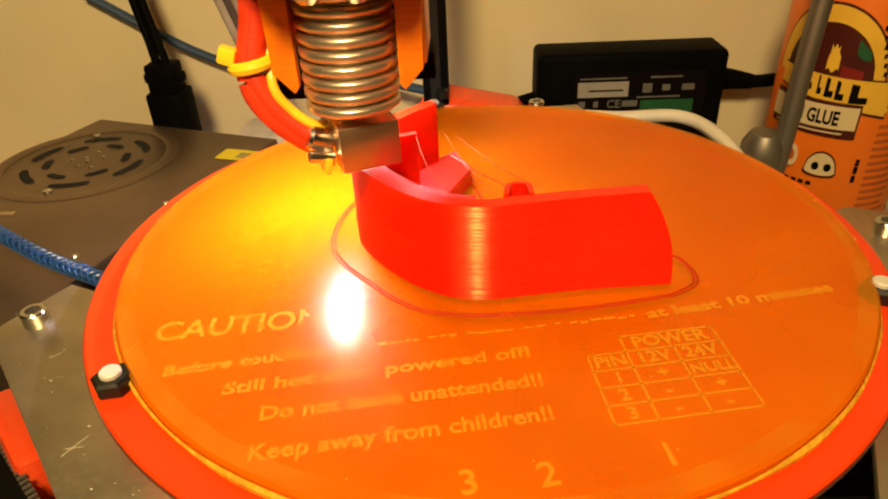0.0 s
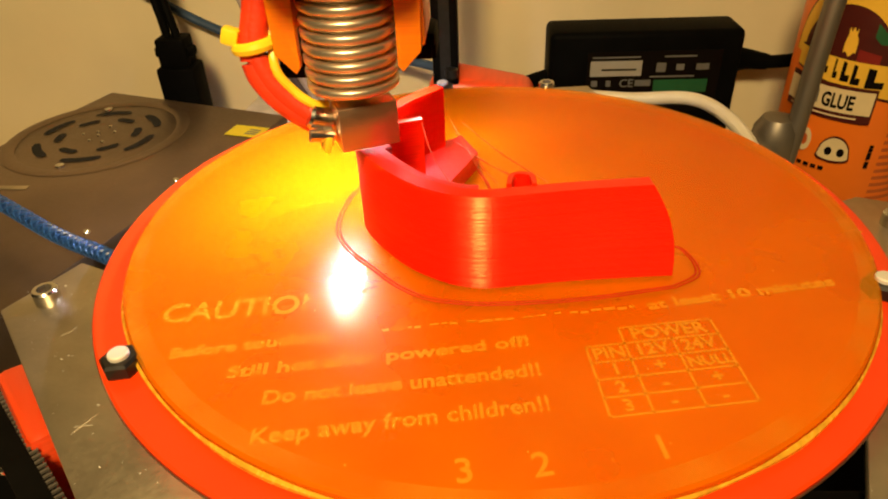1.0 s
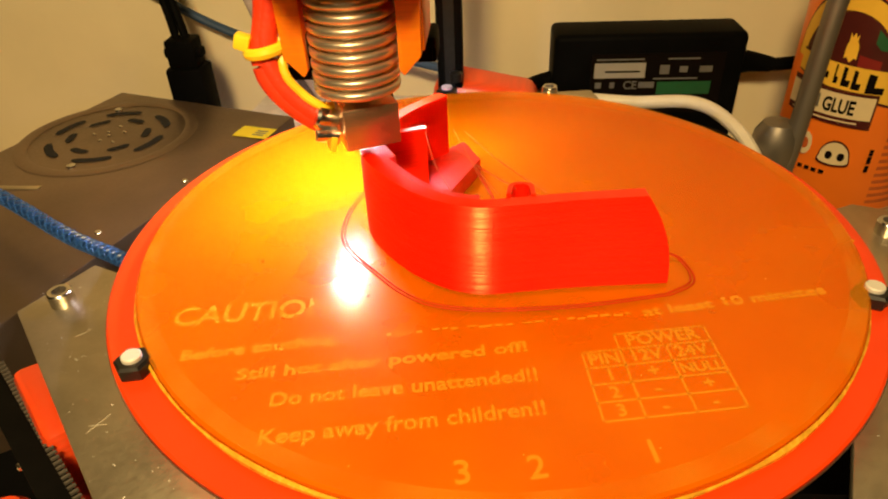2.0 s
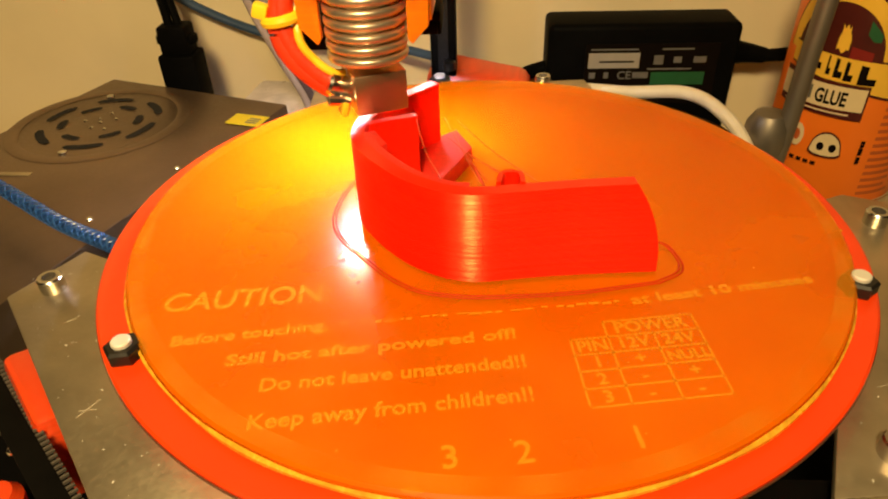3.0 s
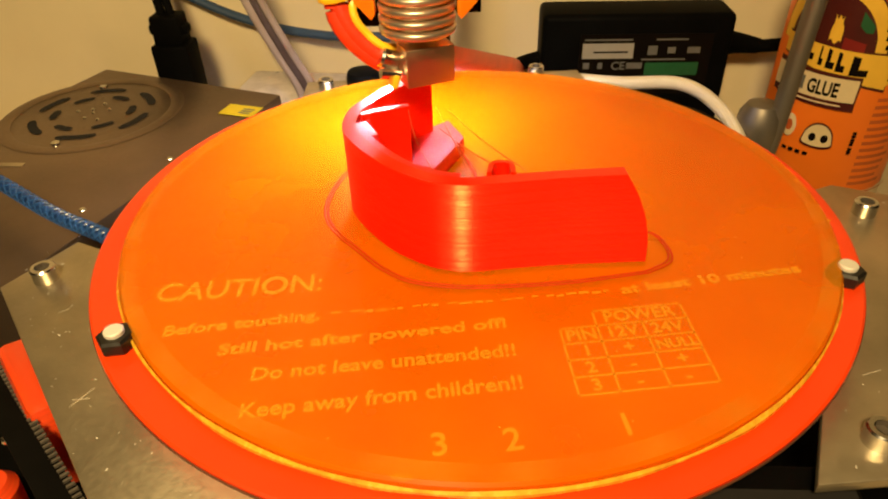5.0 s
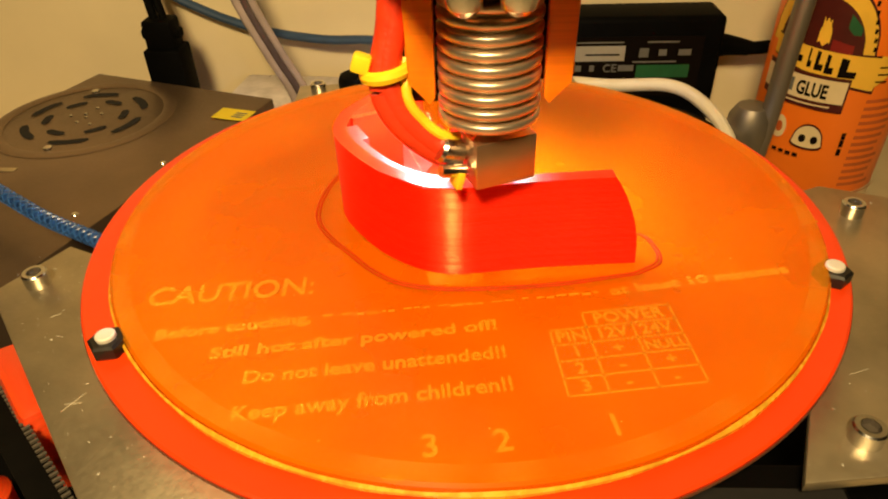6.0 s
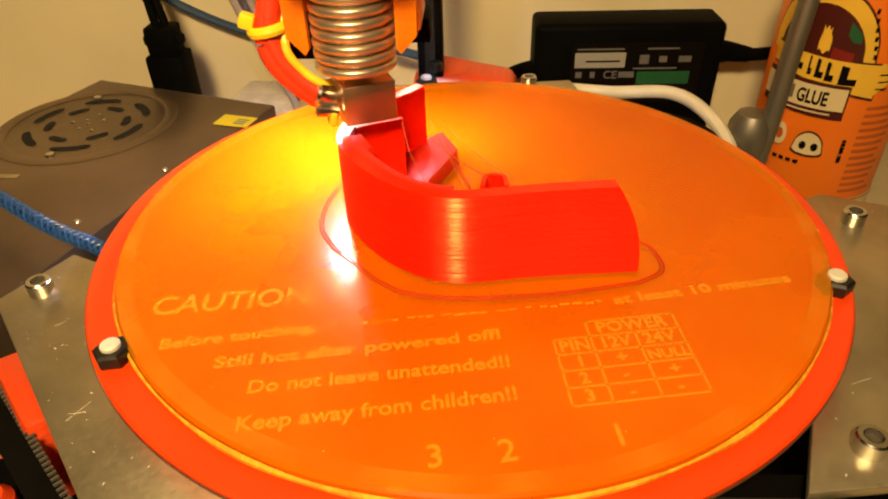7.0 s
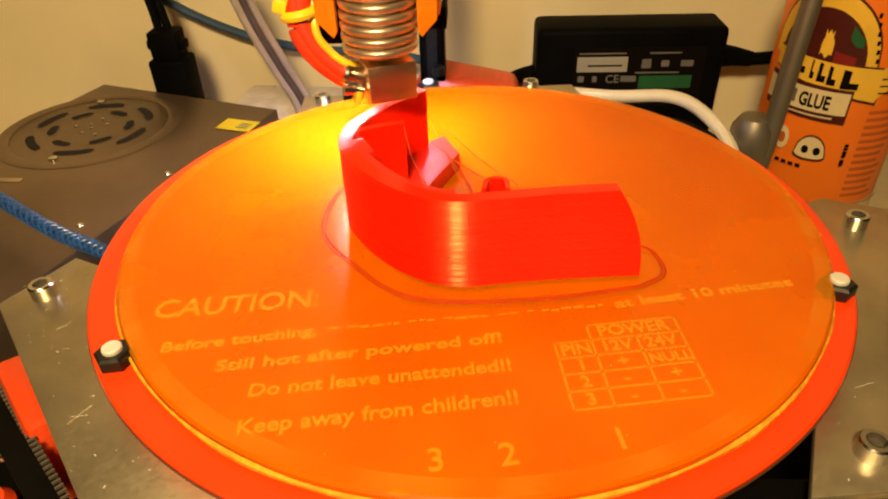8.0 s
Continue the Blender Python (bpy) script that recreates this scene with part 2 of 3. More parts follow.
def text_mesh(name, body, size, m, material, parent=None, align="LEFT", label="", shear=0.0, space=1.0, depth=.00008, bold=.00013):
    cu = bpy.data.curves.new(name, "FONT")
    cu.body, cu.size, cu.align_x, cu.shear, cu.space_character = body, size, align, shear, space
    cu.extrude, cu.offset, cu.resolution_u = depth, bold, 3
    tmp = bpy.data.objects.new(name, cu)
    scene.collection.objects.link(tmp)
    me = bpy.data.meshes.new_from_object(tmp.evaluated_get(bpy.context.evaluated_depsgraph_get()))
    bpy.data.objects.remove(tmp)
    bpy.data.curves.remove(cu)
    me.materials.clear()
    me.materials.append(material)
    me.name = name
    ob = new(name, me)
    if parent:
        ob.parent = parent
    ob.matrix_basis = m
    if label:
        tagged(ob, label)
    return ob


# ---- room ----
TABLE = -.122
WALL_Y = .291
tagged(part("floor", box(2.6, 2.6, .04, pose(0, -.5, TABLE - .02), .004), M_table), "cream laminate table top under the printer", "table top", kind="structure")
tagged(part("wall_north", box(2.6, .05, 1.8, pose(0, WALL_Y + .025, .77)), M_wall), "warm cream painted plaster wall behind the printer", "wall", kind="structure")
# unseen walls and ceiling, added dark so the room throws back little light
tagged(part("unseen_wall_south", box(2.6, .05, 1.8, pose(0, -1.825, .77)), M_gloom), "unseen dark brown wall added to keep room bounce low", "wall", kind="structure")
tagged(part("unseen_wall_east", box(.05, 2.1, 1.8, pose(1.325, -.73, .77)), M_gloom), "unseen dark brown wall added to keep room bounce low", "wall", kind="structure")
tagged(part("unseen_wall_west", box(.05, 2.1, 1.8, pose(-1.325, -.73, .77)), M_gloom), "unseen dark brown wall added to keep room bounce low", "wall", kind="structure")
tagged(part("ceiling", box(2.7, 2.3, .05, pose(0, -.73, 1.72)), M_gloom), "unseen dark ceiling added to keep room bounce low", "ceiling", kind="structure")

# ---- heated bed ----
BED_TURN = 8.7


def heated_bed():
    bed = empty("heated_bed", pose(0, 0, 0), "round red heated print bed with amber taped glass and screen-printed warnings", "print bed")
    R = .110
    part("circuit_board", lathe([(R - .001, -.0066), (R, -.0062), (R, -.0046), (R - .0006, -.0042)], 160), M_pcb, bed, "glossy red circuit board disc")
    part("board_edge", lathe([(R + .0002, -.0062), (R + .0003, -.0056), (R + .0002, -.0050)], 160, cap=False), M_copper, bed)
    g, off = .1025, pose(.0012, -.0004, 0)
    part("glass_plate", lathe([(g - .0008, -.0040), (g, -.0034), (g, -.0006), (g - .0007, 0)], 160, off), M_film, bed, "clear glass disc covered with amber tape")
    # thin ring sheet painting the bevel's bright reflection
    part("rim_band", lathe([(.0976, .00012), (.0998, .00022), (.1019, .00012)], 160, off, cap=False), M_band, bed, "lighter ring painted for light caught in the glass bevel")
    # uneven bead of dried glue round the glass
    bm = bmesh.new()
    n = 220
    rings = []
    for i in range(n):
        a = 2 * math.pi * i / n
        rr = .0007 + .0005 * noise.noise((math.cos(a) * 6, math.sin(a) * 6, 1))
        c = Vector((math.cos(a), math.sin(a), 0))
        rings.append([bm.verts.new(off @ (c * (g + .0001 + rr * math.cos(t)) + Vector((0, 0, -.0026 + 1.4 * rr * math.sin(t))))) for t in (-1.6, -.6, .4, 1.5)])
    for i in range(n):
        a, b = rings[i], rings[(i + 1) % n]
        for j in range(3):
            bm.faces.new((a[j], b[j], b[j + 1], a[j + 1]))
    part("glue_bead", bm, M_glassedge, bed, "uneven yellow bead round the glass edge")
    Z = -.0034

    def put(x, y):
        return Matrix.Translation((x, y, Z)) @ pose(0, 0, 0, 0, 0, BED_TURN)

    def line(name, body, size, x0, y0, x1, y1, shear=.04):
        """A printed line from one end to the other."""
        ob = text_mesh(name, body, size, Matrix(), M_silk, bed, shear=shear)
        wide = max(v.co.x for v in ob.data.vertices)
        turn = Matrix.Rotation(math.atan2(y1 - y0, x1 - x0), 4, "Z")
        ob.matrix_basis = Matrix.Translation((x0, y0, Z)) @ turn @ Matrix.Diagonal((math.hypot(x1 - x0, y1 - y0) / wide, 1, 1, 1))
    line("warning_title", "CAUTION:", .0104, -.0816, -.0479, -.0380, -.0425)
    line("warning_line", "Before touching,", .0052, -.0744, -.0606, -.0364, -.0537)
    # the middle of this line cannot be read
    bm = bmesh.new()
    x = -.034
    rb = random.Random(5)
    while x < .037:
        w = rb.uniform(.0012, .0034)
        add_box(bm, w, rb.uniform(.0004, .0009), .00008, put(x + w / 2, -.0520 + (x + .0364) * .1345 + rb.uniform(0, .0006)))
        x += w + rb.choice((.0005, .0006, .0022))
    part("warning_bars", bm, M_silk, bed, smooth=0)
    line("warning_line", "at least 10 minutes", .0048, .0400, -.0430, .0887, -.0335)
    line("warning_line", "Still hot after powered off!", .0050, -.0587, -.0667, .0102, -.0560)
    line("warning_line", "Do not leave unattended!!", .0056, -.0486, -.0746, .0121, -.0656)
    line("warning_line", "Keep away from children!!", .0058, -.0482, -.0854, .0133, -.0757)
    for t3, x, y in (("3", -.0063, -.0940), ("2", .0086, -.0924), ("1", .0322, -.0881)):
        text_mesh("pad_number", t3, .0080, put(x, y), M_silk, bed)
    # the table of supply voltages
    def at(u, v):
        o, ex, ey = Vector((.0250, -.0777, Z)), Vector((.0314, .0048, 0)), Vector((-.0028, .0263, 0))
        return o + ex * u + ey * v
    bm = bmesh.new()
    lines = [((0, 0), (1, 0)), ((0, .2), (1, .2)), ((0, .4), (1, .4)), ((0, .6), (1, .6)), ((0, .8), (1, .8)), ((.29, 1), (1, 1)),
             ((0, 0), (0, .8)), ((.29, 0), (.29, 1)), ((.645, 0), (.645, .8)), ((1, 0), (1, 1))]
    for p, q in lines:
        p, q = at(*p), at(*q)
        d = (q - p).normalized()
        s = Vector((-d.y, d.x, 0)) * .00028
        bm.faces.new([bm.verts.new(v) for v in (p - s - d * .0002, q - s + d * .0002, q + s + d * .0002, p + s - d * .0002)])
    part("voltage_table", bm, M_silk, bed, "printed grid of pins and voltages", smooth=0)
    for word, u, v, sz in (("POWER", .36, .84, .0052), ("PIN", .03, .64, .0050), ("12V", .34, .64, .0050), ("24V", .69, .64, .0050), ("1", .12, .44, .0048), ("+", .43, .44, .0048),
                           ("NULL", .67, .44, .0042), ("2", .11, .24, .0048), ("-", .43, .24, .0048), ("+", .78, .24, .0048), ("3", .11, .04, .0048), ("-", .43, .04, .0048), ("-", .78, .04, .0048)):
        q = at(u, v)
        text_mesh("table_entry", word, sz, put(q.x, q.y), M_silk, bed)
    return bed


heated_bed()


def bed_bolt(x, y, turn):
    b = empty("bed_bolt", pose(x, y, -.0042, 0, 0, turn), "black hex nut on a worn steel bolt", "bolt", "bolts round the bed")
    part("hex_nut", lathe([(.0043, 0), (.0047, .0006), (.0047, .0033), (.0040, .0040)], 6), M_bolt, b, smooth=20)
    part("bolt_end", lathe([(.0024, .0038), (.0024, .0049), (.0021, .0052)], 24), M_nutface, b, "pale worn bolt tip")
    return b


bolt = bed_bolt(-.0840, -.0629, 10)
copy_thing(bolt, pose(.0985, -.0357, -.0042, 0, 0, 40))
copy_thing(bolt, pose(-.0170, .1062, -.0042, 0, 0, 70))

# ---- frame under the bed ----
PLATE = -.0135


def corner_plate(name, poly, label):
    return tagged(part(name, prism(poly, PLATE - .003, PLATE, .0005), M_plate), label, "metal plate", "bed plates")


corner_plate("corner_plate", [(-.0700, -.1080), (-.0440, -.1060), (-.0400, -.098), (-.030, -.060), (-.085, .010), (-.1165, -.0105), (-.1255, -.0065), (-.1378, -.0300)],
             "scratched aluminium corner plate under the red bed")
corner_plate("corner_plate", [(.0727, -.0918), (.150, -.083), (.170, .010), (.1245, .0285), (.085, .010), (.065, -.040), (.0815, -.0722)],
             "scratched aluminium corner plate under the red bed")
corner_plate("corner_plate", [(-.075, .085), (.060, .095), (.050, .136), (-.078, .124)], "aluminium corner plate at the rear of the bed")


def cap_screw(x, y):
    s = empty("cap_screw", pose(x, y, PLATE), "bright steel socket cap screw in the aluminium plate", "screw", "plate screws")
    bm = lathe([(.0036, 0), (.0036, .0040), (.0032, .0045), (.0021, .0045)], 32, cap=False)
    part("head", bm, M_chrome, s)
    part("socket", lathe([(.0021, .0046), (.0019, .0032), (.0001, .0030)], 6, cap=False), M_rod, s)
    return s


screw = cap_screw(-.1255, -.0258)
for x, y in ((.1272, .0105), (.0900, -.0803), (.0300, .1300), (-.0673, .1160)):
    copy_thing(screw, pose(x, y, PLATE))


def specks(name, n, seed, xs, ys, z, r0, r1, material, label, inside):
    rs = random.Random(seed)
    bm = bmesh.new()
    while n:
        x, y = rs.uniform(*xs), rs.uniform(*ys)
        if not inside(x, y):
            continue
        n -= 1
        r = rs.uniform(r0, r1)
        c = Matrix.Translation((x, y, z)) @ pose(0, 0, 0, 0, 0, rs.uniform(0, 180)) @ Matrix.Diagonal((r * rs.choice((1, 1, 1, 3)), r, r * .35, 1))
        bmesh.ops.create_icosphere(bm, subdivisions=1, radius=1, matrix=c)
    ob = part(name, bm, material)
    return tagged(ob, label, "dust", kind="stuff")


specks("plate_dust", 60, 1, (-.135, -.05), (-.107, -.01), PLATE + .0001, .00008, .00020, M_nutface, "pale dust and chips on the aluminium plate", lambda x, y: .62 * (y + .030) + .78 * (x + .1378) > .004 and math.hypot(x, y) > .111)
specks("plate_dust", 50, 2, (.075, .145), (-.090, .025), PLATE + .0001, .00008, .00020, M_nutface, "pale dust and chips on the aluminium plate", lambda x, y: math.hypot(x, y) > .111 and x > .082 + (y + .07) * .5)
specks("glass_dust", 40, 3, (-.1, .1), (-.1, .1), .0001, .00006, .00016, M_lyellow, "fine dust on the amber glass", lambda x, y: math.hypot(x, y) < .100)
specks("glue_lumps", 12, 6, (-.1035, .1035), (-.1035, .1035), -.0006, .0003, .0009, M_glassedge, "dried yellow glue lumps on the glass edge", lambda x, y: .1010 < math.hypot(x - .0012, y + .0004) < .1027)
for x0, y0, a, ln in ((-.0925, -.0715, 62, .010), (-.0925, -.0720, 8, .006), (-.113, -.040, 40, .004), (.098, -.060, 20, .008), (.125, -.02, 65, .010), (.118, -.045, 50, .006)):
    tagged(part("scratch", box(ln * .7, .00006, .00008, pose(x0, y0, PLATE + .00006, 0, 0, a)), M_nutface), "fine bright scratch in the aluminium plate", "scratch", kind="stuff")


def beam(name, a, b, z, w, h, label):
    a, b = Vector((*a, z)), Vector((*b, z))
    d = b - a
    m = Matrix.Translation((a + b) / 2) @ Matrix.Rotation(math.atan2(d.y, d.x), 4, "Z")
    ob = empty(name, m, label, "frame beam", "printer frame")
    part("profile", box(d.length, w, h, None, .001), M_frame, ob)
    for s in (-1, 1):
        part("slot", box(d.length * .98, .006, .0015, pose(0, 0, s * h / 2)), M_dark, ob)
    return ob


beam("frame_beam", (-.075, -.092), (.085, -.092), -.040, .020, .040, "black aluminium profile under the front of the bed")
beam("frame_beam", (-.125, -.012), (-.04, .125), -.045, .020, .040, "black aluminium profile along the printer base")
beam("frame_beam", (.125, .015), (.055, .125), -.045, .020, .040, "black aluminium profile along the printer base")
# black block added so the gaps under the bed stay dark
tagged(part("under_bed_filler", prism([(-.150, -.115), (.150, -.115), (.155, .015), (.06, .110), (-.05, .110), (-.125, -.010), (-.150, -.045)], TABLE, -.066, .003), M_black), "black filler block added to darken the gaps under the bed", "tray")


def tower():
    t = empty("printer_upright", pose(-.0173, .150, TABLE), "black aluminium upright in an orange-red printed foot behind the bed", "frame upright", "printer frame")
    part("profile", box(.0125, .0125, .70, pose(0, 0, .35), .001), M_frame, t)
    part("slot", box(.005, .001, .70, pose(0, -.0064, .35)), M_dark, t)
    bm = box(.052, .030, .032, pose(.016, .006, .0925, 0, 10, -6), .007, 3)
    add_box(bm, .024, .026, .022, pose(.032, -.006, .0920, 0, 14, -20), .005)
    part("foot", bm, M_corner, t, "orange-red printed foot")
    part("base", box(.066, .034, .084, pose(.016, .006, .042), .003), M_corner, t, "orange-red printed base")
    part("clamp_screw", lathe([(.003, 0), (.003, .004), (.002, .0045)], 16, pose(.003, -.010, .1125)), M_bolt, t)
    return t


tower()
tagged(part("bed_clip", lathe([(.0078, -.022), (.0078, -.0090), (.0070, -.0065), (.004, -.0055)], 32, pose(-.0503, .119, 0)), M_black), "black round clip at the rear edge of the bed", "clip")


def left_corner():
    c = empty("corner_bracket", pose(0, 0, 0), "orange-red printed corner bracket with a toothed black belt", "bracket")
    part("bracket_body", prism([(-.1420, -.0385), (-.1165, -.0650), (-.1100, -.0590), (-.1330, -.0320)], -.062, -.029, .003), M_corner, c)
    part("bracket_foot", prism([(-.124, -.088), (-.100, -.104), (-.090, -.088), (-.100, -.080)], -.075, -.048, .003), M_corner, c)
    a, b = Vector((-.1490, -.0320, -.0330)), Vector((-.0890, -.0892, -.0330))
    d = (b - a).normalized()
    turn = math.degrees(math.atan2(d.y, d.x))
    m = Matrix.Translation((a + b) / 2) @ pose(0, 0, 0, 0, 0, turn)
    belt = part("belt", box((b - a).length, .0080, .0016, m @ pose(0, -.004, 0), .0003), M_belt, c, "black toothed timing belt")
    n = 40
    for i in range(n):
        part("tooth", box(.0007, .0021, .0008, m @ pose(((i + .5) / n - .5) * (b - a).length, -.0005, .0011)), M_tooth, belt)
    # black block added to hide the table and darken this corner
    part("motor", prism([(-.165, -.045), (-.105, -.112), (-.080, -.092), (-.140, -.028)], TABLE, -.064, .002), M_black, c, "black block added to darken the corner below the belt")
    part("bright_screw", lathe([(.0016, 0), (.0015, .001), (.0008, .0014)], 14, pose(-.1265, -.0640, -.0400)), M_chrome, c)
    part("round_boss", lathe([(.006, -.064), (.007, -.050), (.005, -.047)], 24, pose(-.1300, -.0735, 0)), M_corner, c)
    return c


left_corner()

# ---- print on the bed ----
H = .0263
CONTOUR = [(.0392, -.0336), (.0232, -.0353), (.0091, -.0374), (.0010, -.0385), (-.0050, -.0379), (-.0110, -.0357), (-.0195, -.0298), (-.0276, -.0206), (-.0333, -.0116),
           (-.0354, -.0044), (-.0350, .0040), (-.0330, .0095), (-.0250, .0230), (-.0152, .0342)]



def wall_along(plan, thick, z0, z1, levels, end_slope=0.0, wobble=.00002, ridge=0.0):
    path = [Vector((p.x, p.y)) for p in smooth_path([(x, y, 0) for x, y in plan], 6)]
    nrm = []
    for i in range(len(path)):
        d = (path[min(i + 1, len(path) - 1)] - path[max(i - 1, 0)]).normalized()
        nrm.append(Vector((d.y, -d.x)))
    n = len(path)
    bm = bmesh.new()
    rows = []
    rj = random.Random(2)
    jit = [rj.uniform(-.00003, .00003) for k in range(levels // 4)] + [0]
    for k in range(levels + 1):
        f = k / levels
        z = z0 + (z1 - z0) * f + (jit[k // 4] if ridge else 0)
        dx = end_slope * (1 - f ** 2.2)
        loop = []
        for side in (0, 1):
            order = range(n) if side == 0 else range(n - 1, -1, -1)
            for i in order:
                p = path[i] + nrm[i] * (-thick if side == 0 else 0)
                w = wobble * noise.noise((p.x * 60, p.y * 60, z * 4000)) + ridge * (abs(math.sin(math.pi * k / 4)) - 1)
                p = p + nrm[i] * (w if side else -w)
                wt = max(0, 1 - i / 10) ** 1.5
                loop.append(bm.verts.new((p.x + dx * wt, p.y, z)))
        rows.append(loop)
    m = 2 * n
    for a, b in zip(rows, rows[1:]):
        for i in range(m):
            bm.faces.new((a[i], a[(i + 1) % m], b[(i + 1) % m], b[i]))
    for i in range(n - 1):
        bm.faces.new((rows[-1][i], rows[-1][i + 1], rows[-1][m - 2 - i], rows[-1][m - 1 - i]))
        bm.faces.new((rows[0][m - 1 - i], rows[0][m - 2 - i], rows[0][i + 1], rows[0][i]))
    bmesh.ops.recalc_face_normals(bm, faces=bm.faces)
    return bm


def printed_model():
    p = empty("printed_model", pose(0, 0, 0), "half-finished red plastic print with layered walls on the amber glass", "3d print")
    part("outer_wall", wall_along([(x, y) for x, y in CONTOUR], -.0036, 0, H, 4 * 72, .0080, ridge=.00012), M_red, p, smooth=40)
    # thick base inside the outline, a solid strip along the near wall, one cross wall over the open cell
    slab = [(-.0085, -.0330), (-.0107, .0052), (-.0018, .0265), (-.0075, .0400), (-.0145, .0335), (-.0250, .0215), (-.0322, .0085), (-.0342, 0), (-.0328, -.0095), (-.0265, -.0190), (-.0180, -.0280)]
    part("base_slab", prism(slab, .0001, .006, .0002), M_top, p, "pink-lit top of the thick printed base")
    strip = [(-.0020, -.0370), (-.0060, -.0364), (-.0112, -.0342), (-.0190, -.0288), (-.0266, -.0198), (-.0320, -.0112), (-.0338, -.0042)]
    part("solid_strip", wall_along(strip, -.0048, .005, H - .0003, 12), M_top, p, "finely ribbed top strip along the wall")
    part("cross_wall", wall_along([(-.0318, .0030), (-.0262, .0062), (-.0182, .0092)], -.0022, .005, H - .0002, 12), M_red, p)
    part("corner_web", prism([(-.0345, -.0050), (-.0290, -.0020), (-.0245, -.0105), (-.0285, -.0130)], .005, H - .0004, .0002), M_top, p)
    part("stub", wall_along([(.0062, -.0335), (.0072, -.0290), (.0104, -.0290), (.0110, -.0335)], .0012, 0, H + .0006, 8), M_red, p)
    rs = random.Random(11)
    bm = bmesh.new()
    for k in range(22):
        z = .002 + k * .00105
        bmesh.ops.create_icosphere(bm, subdivisions=1, radius=rs.uniform(.00018, .00036), matrix=Matrix.Translation((.0018 + rs.uniform(-.0002, .0002), -.0385, z)))
    part("layer_seam", bm, M_red, p, "row of small seam blobs")
    rng = random.Random(7)
    for a, b in (((-.0060, .0060, H - .001), (.0150, -.0300, H - .001)), ((-.0095, .006, H), (.0030, -.0325, H)), ((-.0080, -.004, H - .002), (.0075, -.030, H)),
                 ((-.0175, .004, H), (-.0085, -.031, H)), ((-.0060, .001, H - .004), (.0010, -.0325, H)), ((-.0040, -.010, H - .003), (.0160, -.0315, H - .002))):
        a, b = Vector(a), Vector(b)
        mid = (a + b) / 2 + Vector((rng.uniform(-.001, .001), 0, -.0008))
        part("stray_strand", tube([a, mid, b], .00011, 5, 6), M_hair, p, "hair-thin stray plastic strand")
    return p


printed_model()


def skirt():
    loop = [(.0472, -.0390), (.0249, -.0438), (.0033, -.0457), (-.0070, -.0452), (-.0157, -.0430), (-.0235, -.0375), (-.0300, -.0304), (-.0378, -.0215), (-.0425, -.0124), (-.0434, -.0012), (-.0408, .0128),
            (-.034, .026), (-.020, .040), (-.008, .040), (.0, .020), (.010, -.012), (.030, -.016), (.0500, -.0200), (.0543, -.0262), (.0541, -.0339)]
    bm = bmesh.new()
    for s in (-.0012, -.0002):
        pts = [Vector((x, y, .0002)) for x, y in loop]
        c = Vector((0, 0, .0002))
        pts = [p + (p - c).normalized() * s * Vector((1, 1, 0)).length * .7 for p in pts]
        add_tube(bm, pts + [pts[0]], .00028, 6, 5, flat=.5)
    return tagged(part("print_skirt", bm, M_skirt), "thin red plastic outline loop laid round the print on the glass", "print skirt")


skirt()

# ---- moving print head: origin at the nozzle tip ----


